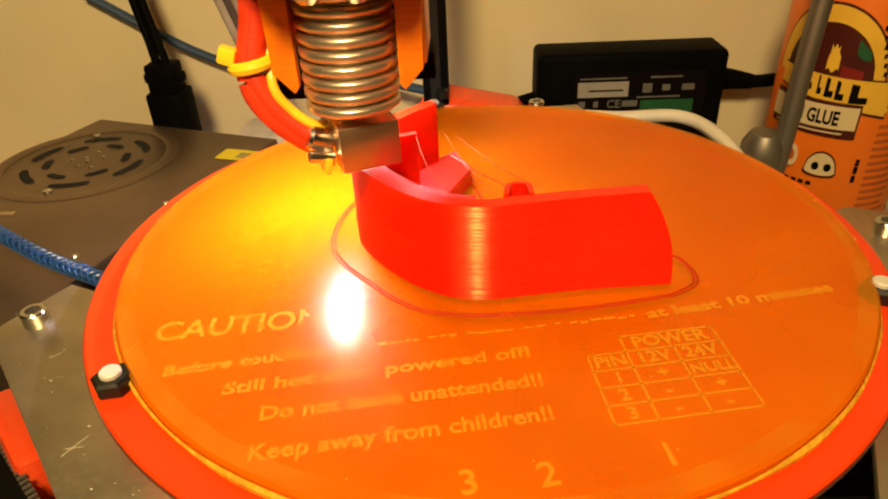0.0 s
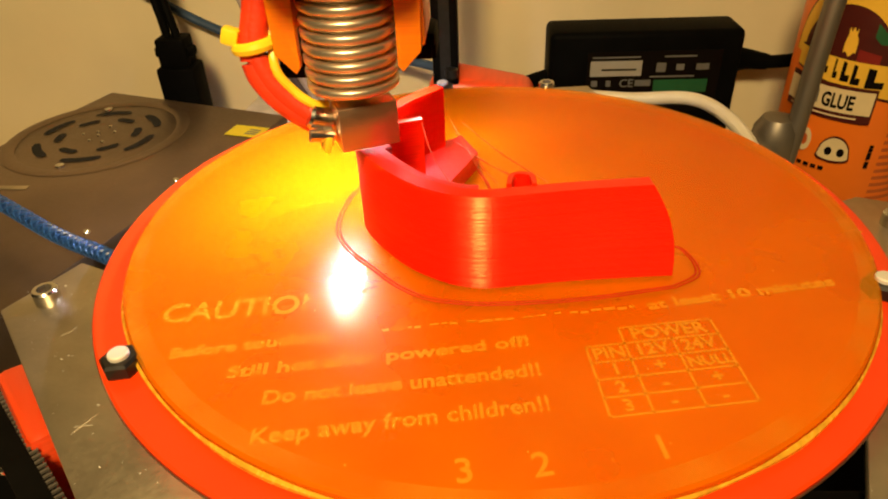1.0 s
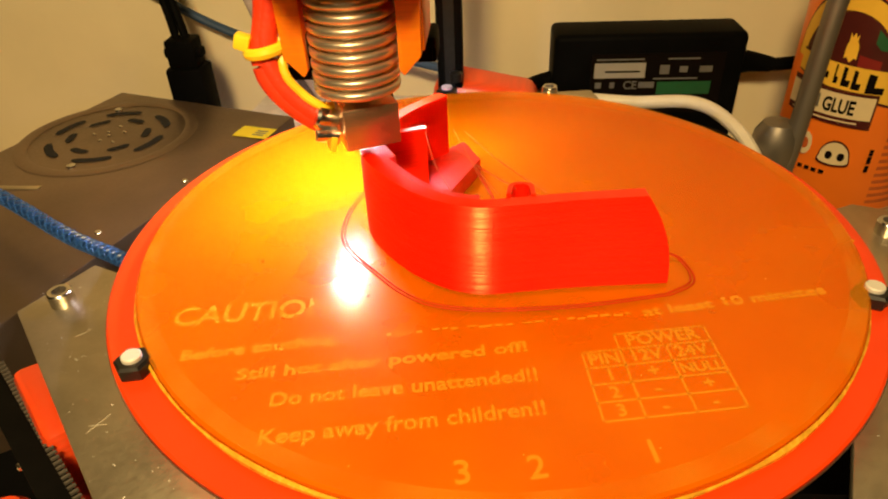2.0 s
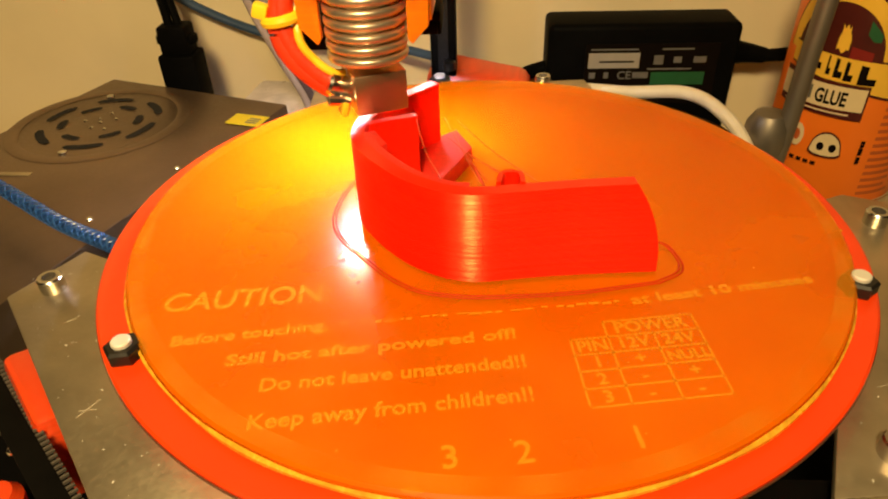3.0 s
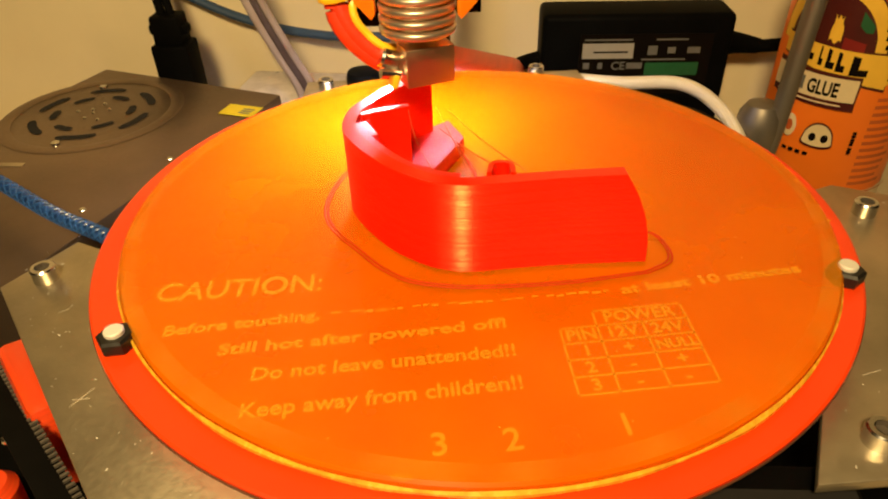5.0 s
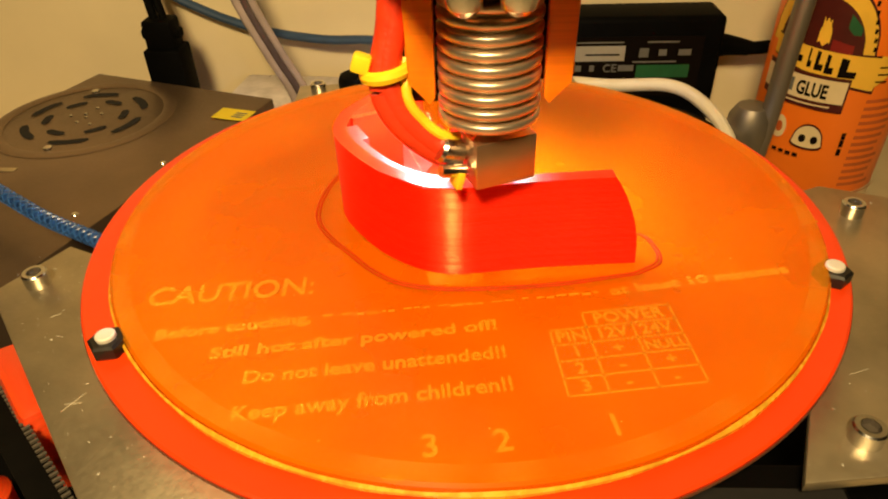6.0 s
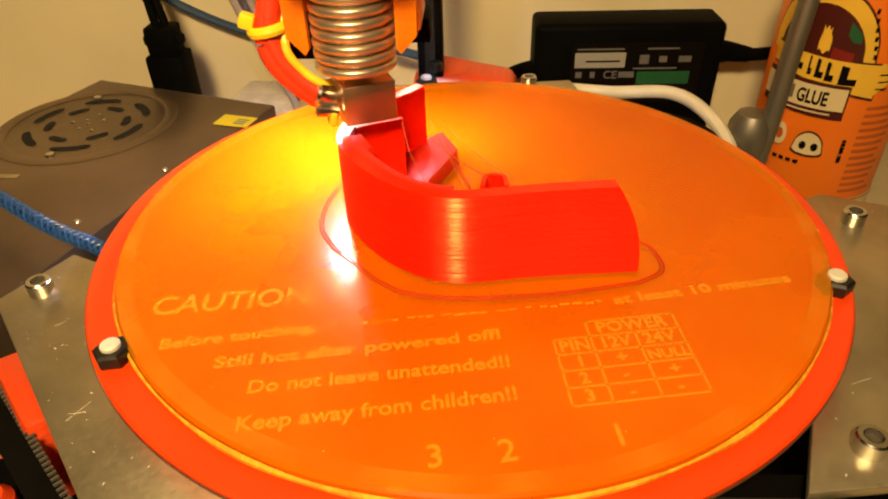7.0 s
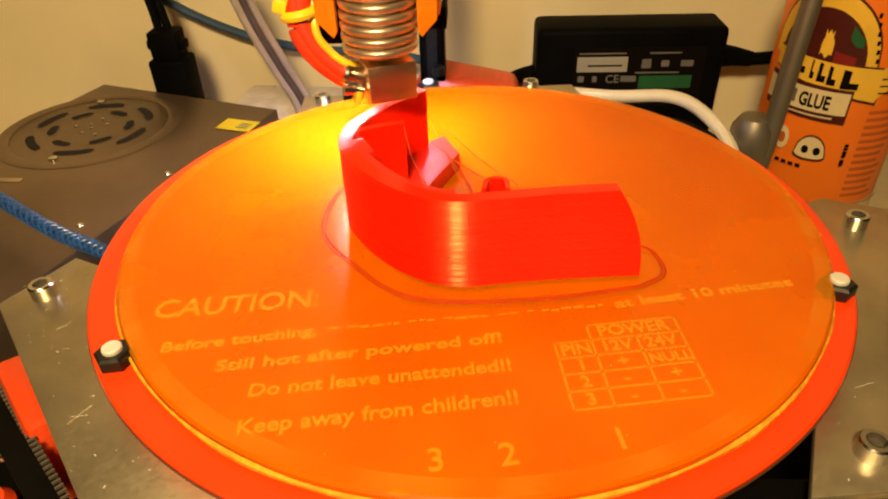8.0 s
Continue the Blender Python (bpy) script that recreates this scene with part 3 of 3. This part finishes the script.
def print_head():
    h = empty("extruder", pose(0, 0, 0), "print head with finned heat sink, metal heater block and red wires", "print head")
    part("nozzle", lathe([(.0003, 0), (.0006, .0001), (.0024, .0018), (.0035, .0020), (.0035, .0048)], 24), M_chrome, h, "small brass nozzle")
    DROP = .0045
    BZ = .0078
    blk = pose(.001, 0, BZ + .0057, 0, 0, 24)
    part("heater_block", box(.0150, .0150, .0114, blk, .0004), M_block, h, "bare metal heater block")
    part("heat_break", lathe([(.0035, .0188), (.0030, .0205), (.0045, .0210)], 24), M_chrome, h)
    # finned heat sink
    prof = []
    z = .0204
    for i in range(9):
        prof += [(.0098, z), (.0108, z + .0001), (.01125, z + .0004), (.0114, z + .0010), (.0114, z + .0018), (.0111, z + .0022), (.0106, z + .0024), (.0098, z + .0025)]
        z += .0032
    part("heat_sink", lathe(prof, 64), M_sink, h, "round finned aluminium heat sink", smooth=50)
    top = z
    part("heat_sink_neck", lathe([(.0085, top - .001), (.0085, top + .014)], 40), M_sink, h)
    for s in (-1, 1):
        part("dome_nut", lathe([(.0001, top - .0030), (.0020, top - .0027), (.0034, top - .0014), (.0040, top + .0006), (.0040, top + .0060)], 28, pose(.0052 * s, -.0120, 0)), M_chrome, h, "bright dome nut")
    part("carrier_plate", lathe([(.028, top + .006), (.029, top + .007), (.029, top + .013), (.028, top + .014)], 6), M_black, h, "dark carrier plate")
    # orange fan shroud cheeks
    for s in (-1, 1):
        pts = [(.0118, .0262), (.0130, .0246), (.0176, .0296), (.0184, .062), (.0118, .062)]
        if s < 0:
            pts = [(-x, zz) for x, zz in pts][::-1]
        bm = prism(pts, 0, .0030, .0003)
        bmesh.ops.transform(bm, matrix=Matrix.Translation((0, -.001, 0)) @ pose(0, 0, 0, 90, 0, 0), verts=bm.verts)
        part("shroud_cheek", bm, M_orange, h, "orange printed fan shroud cheek")
        part("shroud_side", box(.0022, .022, .036, pose(.0172 * s, .010, .0480), .0004), M_orange, h)
    part("fan", box(.030, .010, .030, pose(0, .022, .045), .001), M_black, h, "black cooling fan")
    # red sleeved heater wires
    for dx, dz in ((0, 0), (.0017, .0010)):
        part("wire_sleeve", tube([(-.0085 + dx, -.001, .0108 + dz), (-.012 + dx, -.0025, .0124 + dz), (-.018 + dx, -.003, .0175 + dz), (-.0225 + dx, -.003, .0240 + dz), (-.0235 + dx * .8, -.002, .0310 + dz), (-.0212 + dx * .8, .000, .0420 + dz), (-.019 + dx, .002, .062)], .0029, 14), M_sleeve, h, "thick red wire sleeve")
    part("thermistor_wire", tube([(-.0070, -.002, .0160), (-.0100, -.0040, .0172), (-.0142, -.0040, .0205), (-.0178, -.0040, .0262), (-.0185, .000, .034)], .0012, 10), M_ywire, h, "yellow taped thermistor wire")
    bm = bmesh.new()
    R = .0047
    ring = [(-.0226 + R * math.cos(a), -.001 + R * math.sin(a), .0315 + .0008 * math.cos(a)) for a in [2 * math.pi * i / 20 for i in range(21)]]
    add_tube(bm, ring, .0013, 8, 0, flat=1.2)
    add_box(bm, .0042, .0036, .0042, pose(-.0275, -.003, .0340, 0, 20, 0), .0008)
    part("zip_tie", bm, M_yellow, h, "yellow zip tie")
    # heater terminals
    bm = lathe([(.0030, 0), (.0032, .0004), (.0032, .0050), (.0026, .0058)], 20, pose(-.0066, -.0030, .0138, 0, -65, 24))
    add_lathe(bm, [(.0016, 0), (.0016, .006)], 12, pose(-.0055, -.0060, .0111, 0, -80, 24))
    add_box(bm, .003, .004, .006, pose(-.0078, -.004, .0108, 0, 0, 24), .0006)
    part("heater_terminal", bm, M_chrome, h, "bright metal heater cartridge ends")
    part("tape_scrap", box(.0016, .0045, .004, pose(-.0072, -.0070, .0095, 0, 15, 24), .0003), M_ywire, h)
    # everything above the nozzle sits low over it
    for ob in h.children:
        kind = ob.name.split(".")[0]
        if kind != "nozzle":
            ob.data.transform(Matrix.Translation((0, 0, -DROP if kind in ("heater_block", "heater_terminal", "tape_scrap") else .0016 - DROP)))
    # lamp bar with a downward light; housing and rim added to block it sideways
    for lx, ly, ln, m_lamp in ((-.0175, .0345, .026, M_led), (.0125, .0400, .010, M_led_dim)):
        part("lamp_housing", box(.0124, ln + .006, .0040, pose(lx, ly, .0184), .0012), M_black, h, "unseen black housing added to keep the lamp light downward")
        rim = bmesh.new()
        for sx, sy, px, py in ((.0012, ln + .006, -.0056, 0), (.0012, ln + .006, .0056, 0), (.0100, .0012, 0, -ln / 2 - .0024), (.0100, .0012, 0, ln / 2 + .0024)):
            add_box(rim, sx, sy, .0040, pose(lx + px, ly + py, .0148), .0003)
        part("light_baffle", rim, M_black, h)
        part("lamp_stalk", tube([(lx, ly, .0200), (lx * .85, ly - .003, .034), (lx * .6, .022, .048)], .0015, 8), M_black, h)
        part("lamp", box(.0050, ln, .0008, pose(lx, ly, .0156), .0002), m_lamp, h, "glowing white lamp")
    return h


head = print_head()

# ---- power supply box ----


def power_supply():
    n, u = Vector((.943, -.332, 0)), Vector((.332, .943, 0))
    c = n * -.2222 + u * .0205
    top = -.044
    m = Matrix.Translation((c.x, c.y, 0)) @ Matrix.Rotation(math.atan2(n.y, n.x), 4, "Z")
    p = empty("power_supply", m, "grey sheet-metal power supply box with a round fan grille", "power supply")
    hgt = top - TABLE
    part("case", box(.129, .221, hgt, pose(-.006, .003, TABLE + hgt / 2), .0012), M_steel, p, "dull grey sheet-metal case")
    # slotted fan grille: flat near-black faces, the openings' shade put into the colour
    fc = pose(-.0274, .0591, top + .0001, 0, 0, -2)
    for ring_r, cnt, ln, w in ((.0306, 6, .0205, .0046), (.0206, 6, .0115, .0042)):
        for i in range(cnt):
            a0 = 2 * math.pi * (i + (.5 if cnt == 6 and ring_r < .025 else 0)) / cnt
            bm = bmesh.new()
            half = ln / ring_r / 2
            lo, hi = [], []
            for j in range(7):
                a = a0 - half + 2 * half * j / 6
                ww = w * (.55 if j in (0, 6) else 1)
                lo.append(bm.verts.new(fc @ Vector(((ring_r - ww / 2) * math.cos(a), (ring_r - ww / 2) * math.sin(a), .0002))))
                hi.append(bm.verts.new(fc @ Vector(((ring_r + ww / 2) * math.cos(a), (ring_r + ww / 2) * math.sin(a), .0002))))
            for j in range(6):
                bm.faces.new((lo[j], hi[j], hi[j + 1], lo[j + 1]))
            part("vent_slot", bm, M_dark, p, smooth=0)
    for a in (radians(128), radians(-72)):
        part("grille_screw", lathe([(.0024, 0), (.0022, .0008), (.0012, .0012)], 16, fc @ pose(.037 * math.cos(a), .037 * math.sin(a), 0)), M_chrome, p)
    for i in range(7):
        a = i * 2.4
        r = .003 * math.sqrt(i) * 1.6
        part("hub_rivet", lathe([(.0011, 0), (.0007, .0004)], 10, fc @ pose(r * math.cos(a), r * math.sin(a), 0)), M_chrome, p)
    for x, y in ((.045, -.02), (.05, .03), (-.02, -.03)):
        part("case_screw", lathe([(.0016, 0), (.0012, .0006)], 12, pose(x, y, top)), M_chrome, p)
    part("pressed_ring", lathe([(.041, .0001), (.0425, .0005), (.0465, .0005), (.048, .0001)], 72, fc, cap=False), M_steel, p, "raised ring pressed round the grille")
    # paler metal bar painting a reflection streak on the case top
    part("reflection_bar", box(.034, .0035, .0004, pose(-.030, -.004, top + .0002, 0, 0, 18), .0001), M_plate, p)
    note = part("sticker", box(.0205, .0125, .0003, pose(.0505, .0868, top + .0006, 0, 0, 4)), M_sticker, p, "yellow warning sticker")
    for k in range(3):
        part("print_bar", box(.0065, .0011, .0002, pose(.0545, .0840 + .0024 * k, top + .0009, 0, 0, 4)), M_grey, note)
    return p


power_supply()

# ---- black laptop adapter against the wall ----


def adapter():
    m = pose(.104, .270, TABLE)
    a = empty("power_adapter", m, "black laptop power adapter standing on its side with a printed label", "power adapter")
    part("case", box(.121, .034, .098, pose(0, 0, .049), .004, 3), M_black, a)
    L = part("label_panel", box(.084, .0004, .040, pose(.006, -.0172, .066)), M_ink, a, "dark printed rating label")
    y = -.0176
    part("label_box", box(.0325, .0003, .0100, pose(-.0178, y, .0752)), M_label, L, "white printed box on the label")
    part("label_box", box(.034, .0003, .0085, pose(.0240, y, .0630)), M_green, L, "green printed bar on the label")
    for x, z, w, hh in ((-.016, .0745, .022, .0010), (-.031, .0655, .004, .004), (-.022, .0655, .003, .004), (.000, .0655, .010, .004), (.018, .0695, .028, .0010), (.0105, .0755, .006, .006), (.0225, .0755, .005, .004), (.0365, .0755, .008, .004), (-.030, .0560, .010, .005), (.004, .054, .02, .003), (.036, .053, .010, .003), (-.018, .0825, .03, .0010), (.022, .0825, .020, .0010)):
        part("print_bar", box(w, .0003, hh, pose(x, y - .0003, z)), M_grey if z != .0745 else M_ink, L)
    text_mesh("print_mark", "CE", .0075, Matrix.Translation((-.015, y - .0004, .0630)) @ pose(0, 0, 0, 90, 0, 0), M_grey, L)
    for s, pts in ((1, [(.0600, 0, .074), (.070, 0, .0735), (.083, -.002, .072), (.12, -.004, .074), (.19, -.01, .07)]), (-1, [(-.060, 0, .0640), (-.072, -.006, .0635), (-.088, -.030, .0650), (-.104, -.085, .0830)])):
        part("strain_relief", tube(pts[:3], .0085 if s > 0 else .0055, 12, 6, .0050 if s > 0 else .0036), M_black, a)
        part("cord", tube(pts[1:], .0042 if s > 0 else .003, 10, 8), M_black, a)
    return a


adapter()

# ---- glue bottle ----


def wrap_patch(r, a0, a1, zlo, zhi, nx=14):
    """A patch of label on the bottle's round side; heights are functions of 0..1."""
    bm = bmesh.new()
    lo, hi = [], []
    for i in range(nx + 1):
        f = i / nx
        a = radians(a0 + (a1 - a0) * f)
        lo.append(bm.verts.new((r * math.sin(a), -r * math.cos(a), zlo(f))))
        hi.append(bm.verts.new((r * math.sin(a), -r * math.cos(a), zhi(f))))
    for i in range(nx):
        bm.faces.new((lo[i], lo[i + 1], hi[i + 1], hi[i]))
    return bm


def wrap_text(name, body, size, r, a, z, material, parent, bold=0.0, slope=0.0, stretch=1.0):
    ob = text_mesh(name, body, size, Matrix(), material, parent, depth=.00005, bold=bold)
    for v in ob.data.vertices:
        ang = radians(a) + v.co.x * stretch / r
        rr = r + v.co.z
        v.co = Vector((rr * math.sin(ang), -rr * math.cos(ang), z + v.co.y + slope * v.co.x))
    return ob


def arch(f):
    return math.sqrt(max(0, 1 - (2 * f - 1) ** 2))


def glue_bottle():
    R = .034
    b = empty("glue_bottle", pose(.195, .172, TABLE), "orange glue bottle with a maroon and yellow printed label", "glue bottle")
    part("body", lathe([(R - .003, 0), (R - .0005, .002), (R, .005), (R, .150), (R - .004, .165), (.016, .178), (.013, .182), (.013, .195)], 64), M_bottle, b)
    part("base_band", lathe([(R + .0002, .0030), (R + .0003, .0035), (R + .0003, .0380), (R + .0002, .0385)], 64, cap=False), M_cream, b, "pale bare plastic foot of the bottle")
    r = R + .0004
    part("badge_ring", wrap_patch(r, -95, -2, lambda f: .112, lambda f: .112 + .036 * arch(f), 40), M_maroon, b, "dark badge border")
    ring = part("badge_band", wrap_patch(r + .0002, -93.5, -3.5, lambda f: .112, lambda f: .112 + .0348 * arch(f), 40), M_lyellow, b, "yellow badge ring")
    part("badge_field", wrap_patch(r + .0004, -83, -12, lambda f: .112, lambda f: .112 + .0270 * arch(f), 40), M_maroon, ring, "dark maroon round badge")
    r += .0006
    part("leaf_mark", wrap_patch(r, -28, -18, lambda f: .1245 - .003 * f + .003 * abs(f - .5), lambda f: .1325 - .006 * f), M_green, ring, "green mark")
    part("shade_mark", wrap_patch(r, -36, -20, lambda f: .1135, lambda f: .1200 - .002 * f), M_redmark, ring)
    part("cup_mark", wrap_patch(r, -47, -38, lambda f: .117 + .001 * math.sin(9 * f), lambda f: .1225 + .004 * arch(f)), M_lyellow, ring, "small gold cup mark")
    part("cup_mark", wrap_patch(r, -46, -40, lambda f: .1250, lambda f: .1285 + .001 * math.cos(12 * f)), M_lyellow, ring)
    for k in range(6):
        a0 = -14.5 + 1.6 * k
        z0 = .138 - .0042 * k
        part("letter_block", wrap_patch(r, a0, a0 + 2.2, lambda f, z0=z0: z0 - .0011, lambda f, z0=z0: z0 + .0011, 2), M_ink, ring)
    edge = part("banner_border", wrap_patch(r, -84, 4, lambda f: .1065 - .0105 * f - .0008, lambda f: .1160 - .0030 * f + .0008), M_maroon, b)
    r += .0002
    ban = part("name_banner", wrap_patch(r, -84, 3, lambda f: .1065 - .0100 * f, lambda f: .1160 - .0030 * f), M_lyellow, b, "yellow name banner")
    hand = part("hand_mark", wrap_patch(r, 2, 12, lambda f: .0975 + .006 * f, lambda f: .1140 - .001 * f), M_lyellow, ban, "yellow hand shape at the banner end")
    r += .0002
    for k in range(3):
        part("finger_line", wrap_patch(r, 3, 12, lambda f, k=k: .1010 + .0035 * k, lambda f, k=k: .1017 + .0035 * k, 4), M_ink, hand)
    # the large letters stay plain blocks
    for a0, w, z0 in ((-62, 8, .1065), (-49.5, 3.2, .1050), (-43.5, 6.2, .1043), (-35.8, 6.2, .1035), (-25.5, 12.5, .1026)):
        part("letter_block", wrap_patch(r, a0, a0 + w * .45, lambda f, z0=z0: z0, lambda f, z0=z0: z0 + .0095 - .0006 * f, 4), M_ink, ban)
        part("letter_block", wrap_patch(r, a0, a0 + w, lambda f, z0=z0: z0, lambda f, z0=z0: z0 + .0032, 4), M_ink, ban)
    r -= .0001
    g = part("kind_banner", wrap_patch(r, -86, -14, lambda f: .0845 + .001 * (1 - f), lambda f: .1035 - .0015 * f), M_maroon, b, "maroon banner")
    r += .0002
    g2 = part("kind_panel", wrap_patch(r, -86, -15.5, lambda f: .0890, lambda f: .1010 - .0005 * f), M_cream, g, "cream panel with a word")
    wrap_text("kind_word", "GLUE", .0098, r + .0002, -52, .0912, M_ink, g2, bold=.0003, stretch=.62)
    part("letter_block", wrap_patch(r + .0002, -66, -55, lambda f: .0915, lambda f: .0985, 4), M_grey, g2)
    part("small_print", wrap_patch(r, -80, -24, lambda f: .0866, lambda f: .0874), M_cream, g)
    rim = part("face_badge", wrap_patch(r, -45, -20, lambda f: .0650 - .0020 * arch(f), lambda f: .0660 + .0110 * arch(f)), M_maroon, b)
    s = part("face_panel", wrap_patch(r + .0002, -44, -21, lambda f: .0660 - .0020 * arch(f), lambda f: .0660 + .0100 * arch(f)), M_cream, rim, "cream round badge with two dark dots")
    for a0 in (-39, -30):
        part("dot", wrap_patch(r + .0004, a0, a0 + 5.5, lambda f: .0688 - .0022 * arch(f), lambda f: .0688 + .0022 * arch(f)), M_ink, s)
    part("round_badge", wrap_patch(r, -63, -51, lambda f: .0715 - .0062 * arch(f), lambda f: .0715 + .0062 * arch(f)), M_cream, b, "small cream round badge")
    part("round_mark", wrap_patch(r + .0002, -60, -54, lambda f: .0715 - .003 * arch(f), lambda f: .0715 + .003 * arch(f)), M_orangedk, b)
    for a0 in (-58, -52, -46, -40):
        part("text_bar", wrap_patch(r, a0, a0 + 4, lambda f: .0580, lambda f: .0598, 3), M_ink, b)
    for k in range(13):
        part("text_bar", wrap_patch(R + .00012, 3, 36 - (k * 7) % 9, lambda f, k=k: .0430 + .0039 * k, lambda f, k=k: .0448 + .0039 * k), M_orangedk, b)
    for z0 in (.0620, .0668, .0710, .0728):
        part("text_bar", wrap_patch(r, -8, -5, lambda f, z0=z0: z0, lambda f, z0=z0: z0 + .0016 + .002 * (z0 < .07), 3), M_ink, b)
    part("label_edge", wrap_patch(r, -90, 60, lambda f: .0385, lambda f: .0392, 30), M_orangedk, b)
    return b


glue_bottle()

# ---- leaning steel rod with a round foot ----
rd = empty("steel_rod", pose(.135, .120, -.0405), "satin steel rod with a domed foot beside the glue bottle", "rod")
part("foot", lathe([(.0100, TABLE + .0405), (.0100, -.008), (.0105, .004), (.0098, .011), (.007, .0160), (.002, .0175)], 40), M_rod, rd, "domed satin steel foot")
part("rod", tube([(.0040, -.006, -.012), (.0068, -.004, .0145), (.0105, .000, .0635), (.0200, .007, .16)], .0042, 20, 4), M_rod, rd)

# ---- cables ----


def braided_cable():
    pts = smooth_path([(-.30, .115, -.022), (-.235, .075, -.020), (-.1856, .0435, -.020), (-.1508, .0205, -.0205), (-.1262, .0085, -.022), (-.108, .004, -.030), (-.09, .02, -.045)], 40)
    c = empty("usb_cable", pose(0, 0, 0), "blue braided cable running under the red bed", "cable")
    part("core", tube(pts, .0025, 14, 0), M_blue, c)
    for way in (-1, 1):
        for k in range(4):
            strand = []
            for i, p in enumerate(pts):
                d = (pts[min(i + 1, len(pts) - 1)] - pts[max(i - 1, 0)]).normalized()
                u = d.cross(Vector((0, 0, 1))).normalized()
                w = u.cross(d)
                a = way * i * .36 + k * math.pi / 2
                strand.append(p + .0025 * (math.cos(a) * u + math.sin(a) * w))
            part("braid_strand", tube(strand, .00042, 5, 0), M_braid, c)


braided_cable()
tagged(part("rear_cable", tube([(-.25, .282, .02), (-.192, .282, -.0165), (-.146, .280, -.0350), (-.10, .275, -.042), (-.06, .27, -.042), (-.02, .26, -.048)], .0030, 10), M_bluet), "dark blue cable against the wall", "cable")
for dx, dy, r, m_tube in ((-.0016, 0, .0030, M_clear), (.0030, -.0022, .0020, M_smoke), (.0062, .0010, .0022, M_clear)):
    tagged(part("clear_tube", tube([(-.137 + dx, .205 + dy, .04), (-.124 + dx, .200 + dy, .003), (-.112 + dx, .200 + dy, -.026), (-.101 + dx, .200 + dy, -.052), (-.096 + dx, .190 + dy, -.085)], r, 12), m_tube),
           "milky plastic tube in a bundle behind the power supply", "tube", "tube bundle")
tagged(part("white_cable", tube([(.00, .178, -.045), (.040, .172, -.033), (.077, .162, -.031), (.106, .158, -.030), (.118, .136, -.031), (.124, .112, -.038), (.12, .09, -.05)], .0033, 12), M_white), "thick white cable behind the bed", "cable")
tagged(part("black_cable", tube([(.03, .165, -.055), (.08, .150, -.045), (.105, .140, -.040), (.120, .112, -.042), (.12, .08, -.06)], .0055, 12), M_black), "thick black cable behind the bed", "cable")


def mains_plug():
    p = empty("mains_plug", pose(-.1850, .226, -.0540), "black mains plug with twin cords behind the power supply", "plug")
    part("body", prism([(-.0115, -.010), (.0115, -.010), (.0115, .010), (-.0115, .010)], -.030, .026, .002), M_black, p)
    bm = prism([(-.0090, -.008), (.0090, -.008), (.0090, .008), (-.0090, .008)], .025, .043, .002)
    add_box(bm, .024, .008, .006, pose(0, 0, .034), .0015)
    part("grip", bm, M_black, p)
    for s in (-1, 1):
        part("cord", tube([(.003 * s, 0, .042), (.0025 * s - .004, .004, .060), (.002 * s - .014, .01, .11)], .0026, 10), M_black, p)
    return p


mains_plug()
tagged(part("bubble_sheet", box(.16, .05, .012, pose(-.075, .235, -.068, 0, 0, -6), .004), M_purple), "crumpled clear bubble sheet behind the power supply", "plastic sheet")


def motions():
    """The print head follows the print's outline at one height."""
    con = [(0, -38.3, -20.8), (.5, -35.0, -15.2), (1, -40.3, -16.1), (1.5, -41.8, -14.1), (1.7, -38.9, -12.2), (2.2, -43.0, -9.0), (2.8, -41.8, -4.7), (3, -38.4, 4.2), (3.5, -31.8, 5.5), (4, -34.2, 13.2),
           (4.5, -30.3, 22.8), (4.7, -29.7, 26.1), (5.2, -16.0, 6.0), (5.8, -.9, -27.1), (6, -.2, -39.7), (6.1, -8.6, -38.8), (6.2, -16.7, -36.2), (6.3, -21.5, -32.8), (6.4, -25.4, -29.4),
           (6.5, -29.4, -26.0), (6.6, -33.6, -20.6), (6.7, -38.2, -16.1), (6.8, -38.9, -9.8), (7, -37.0, -.3), (7.2, -29.8, 7.8), (7.5, -29.7, 19.3), (7.8, -28.7, 32.2), (8, -32.9, 17.6)]
    walk(head, [(t, pose((x + 8) / 1000, (y + 3.5) / 1000, H + .0004)) for t, x, y in con])


motions()
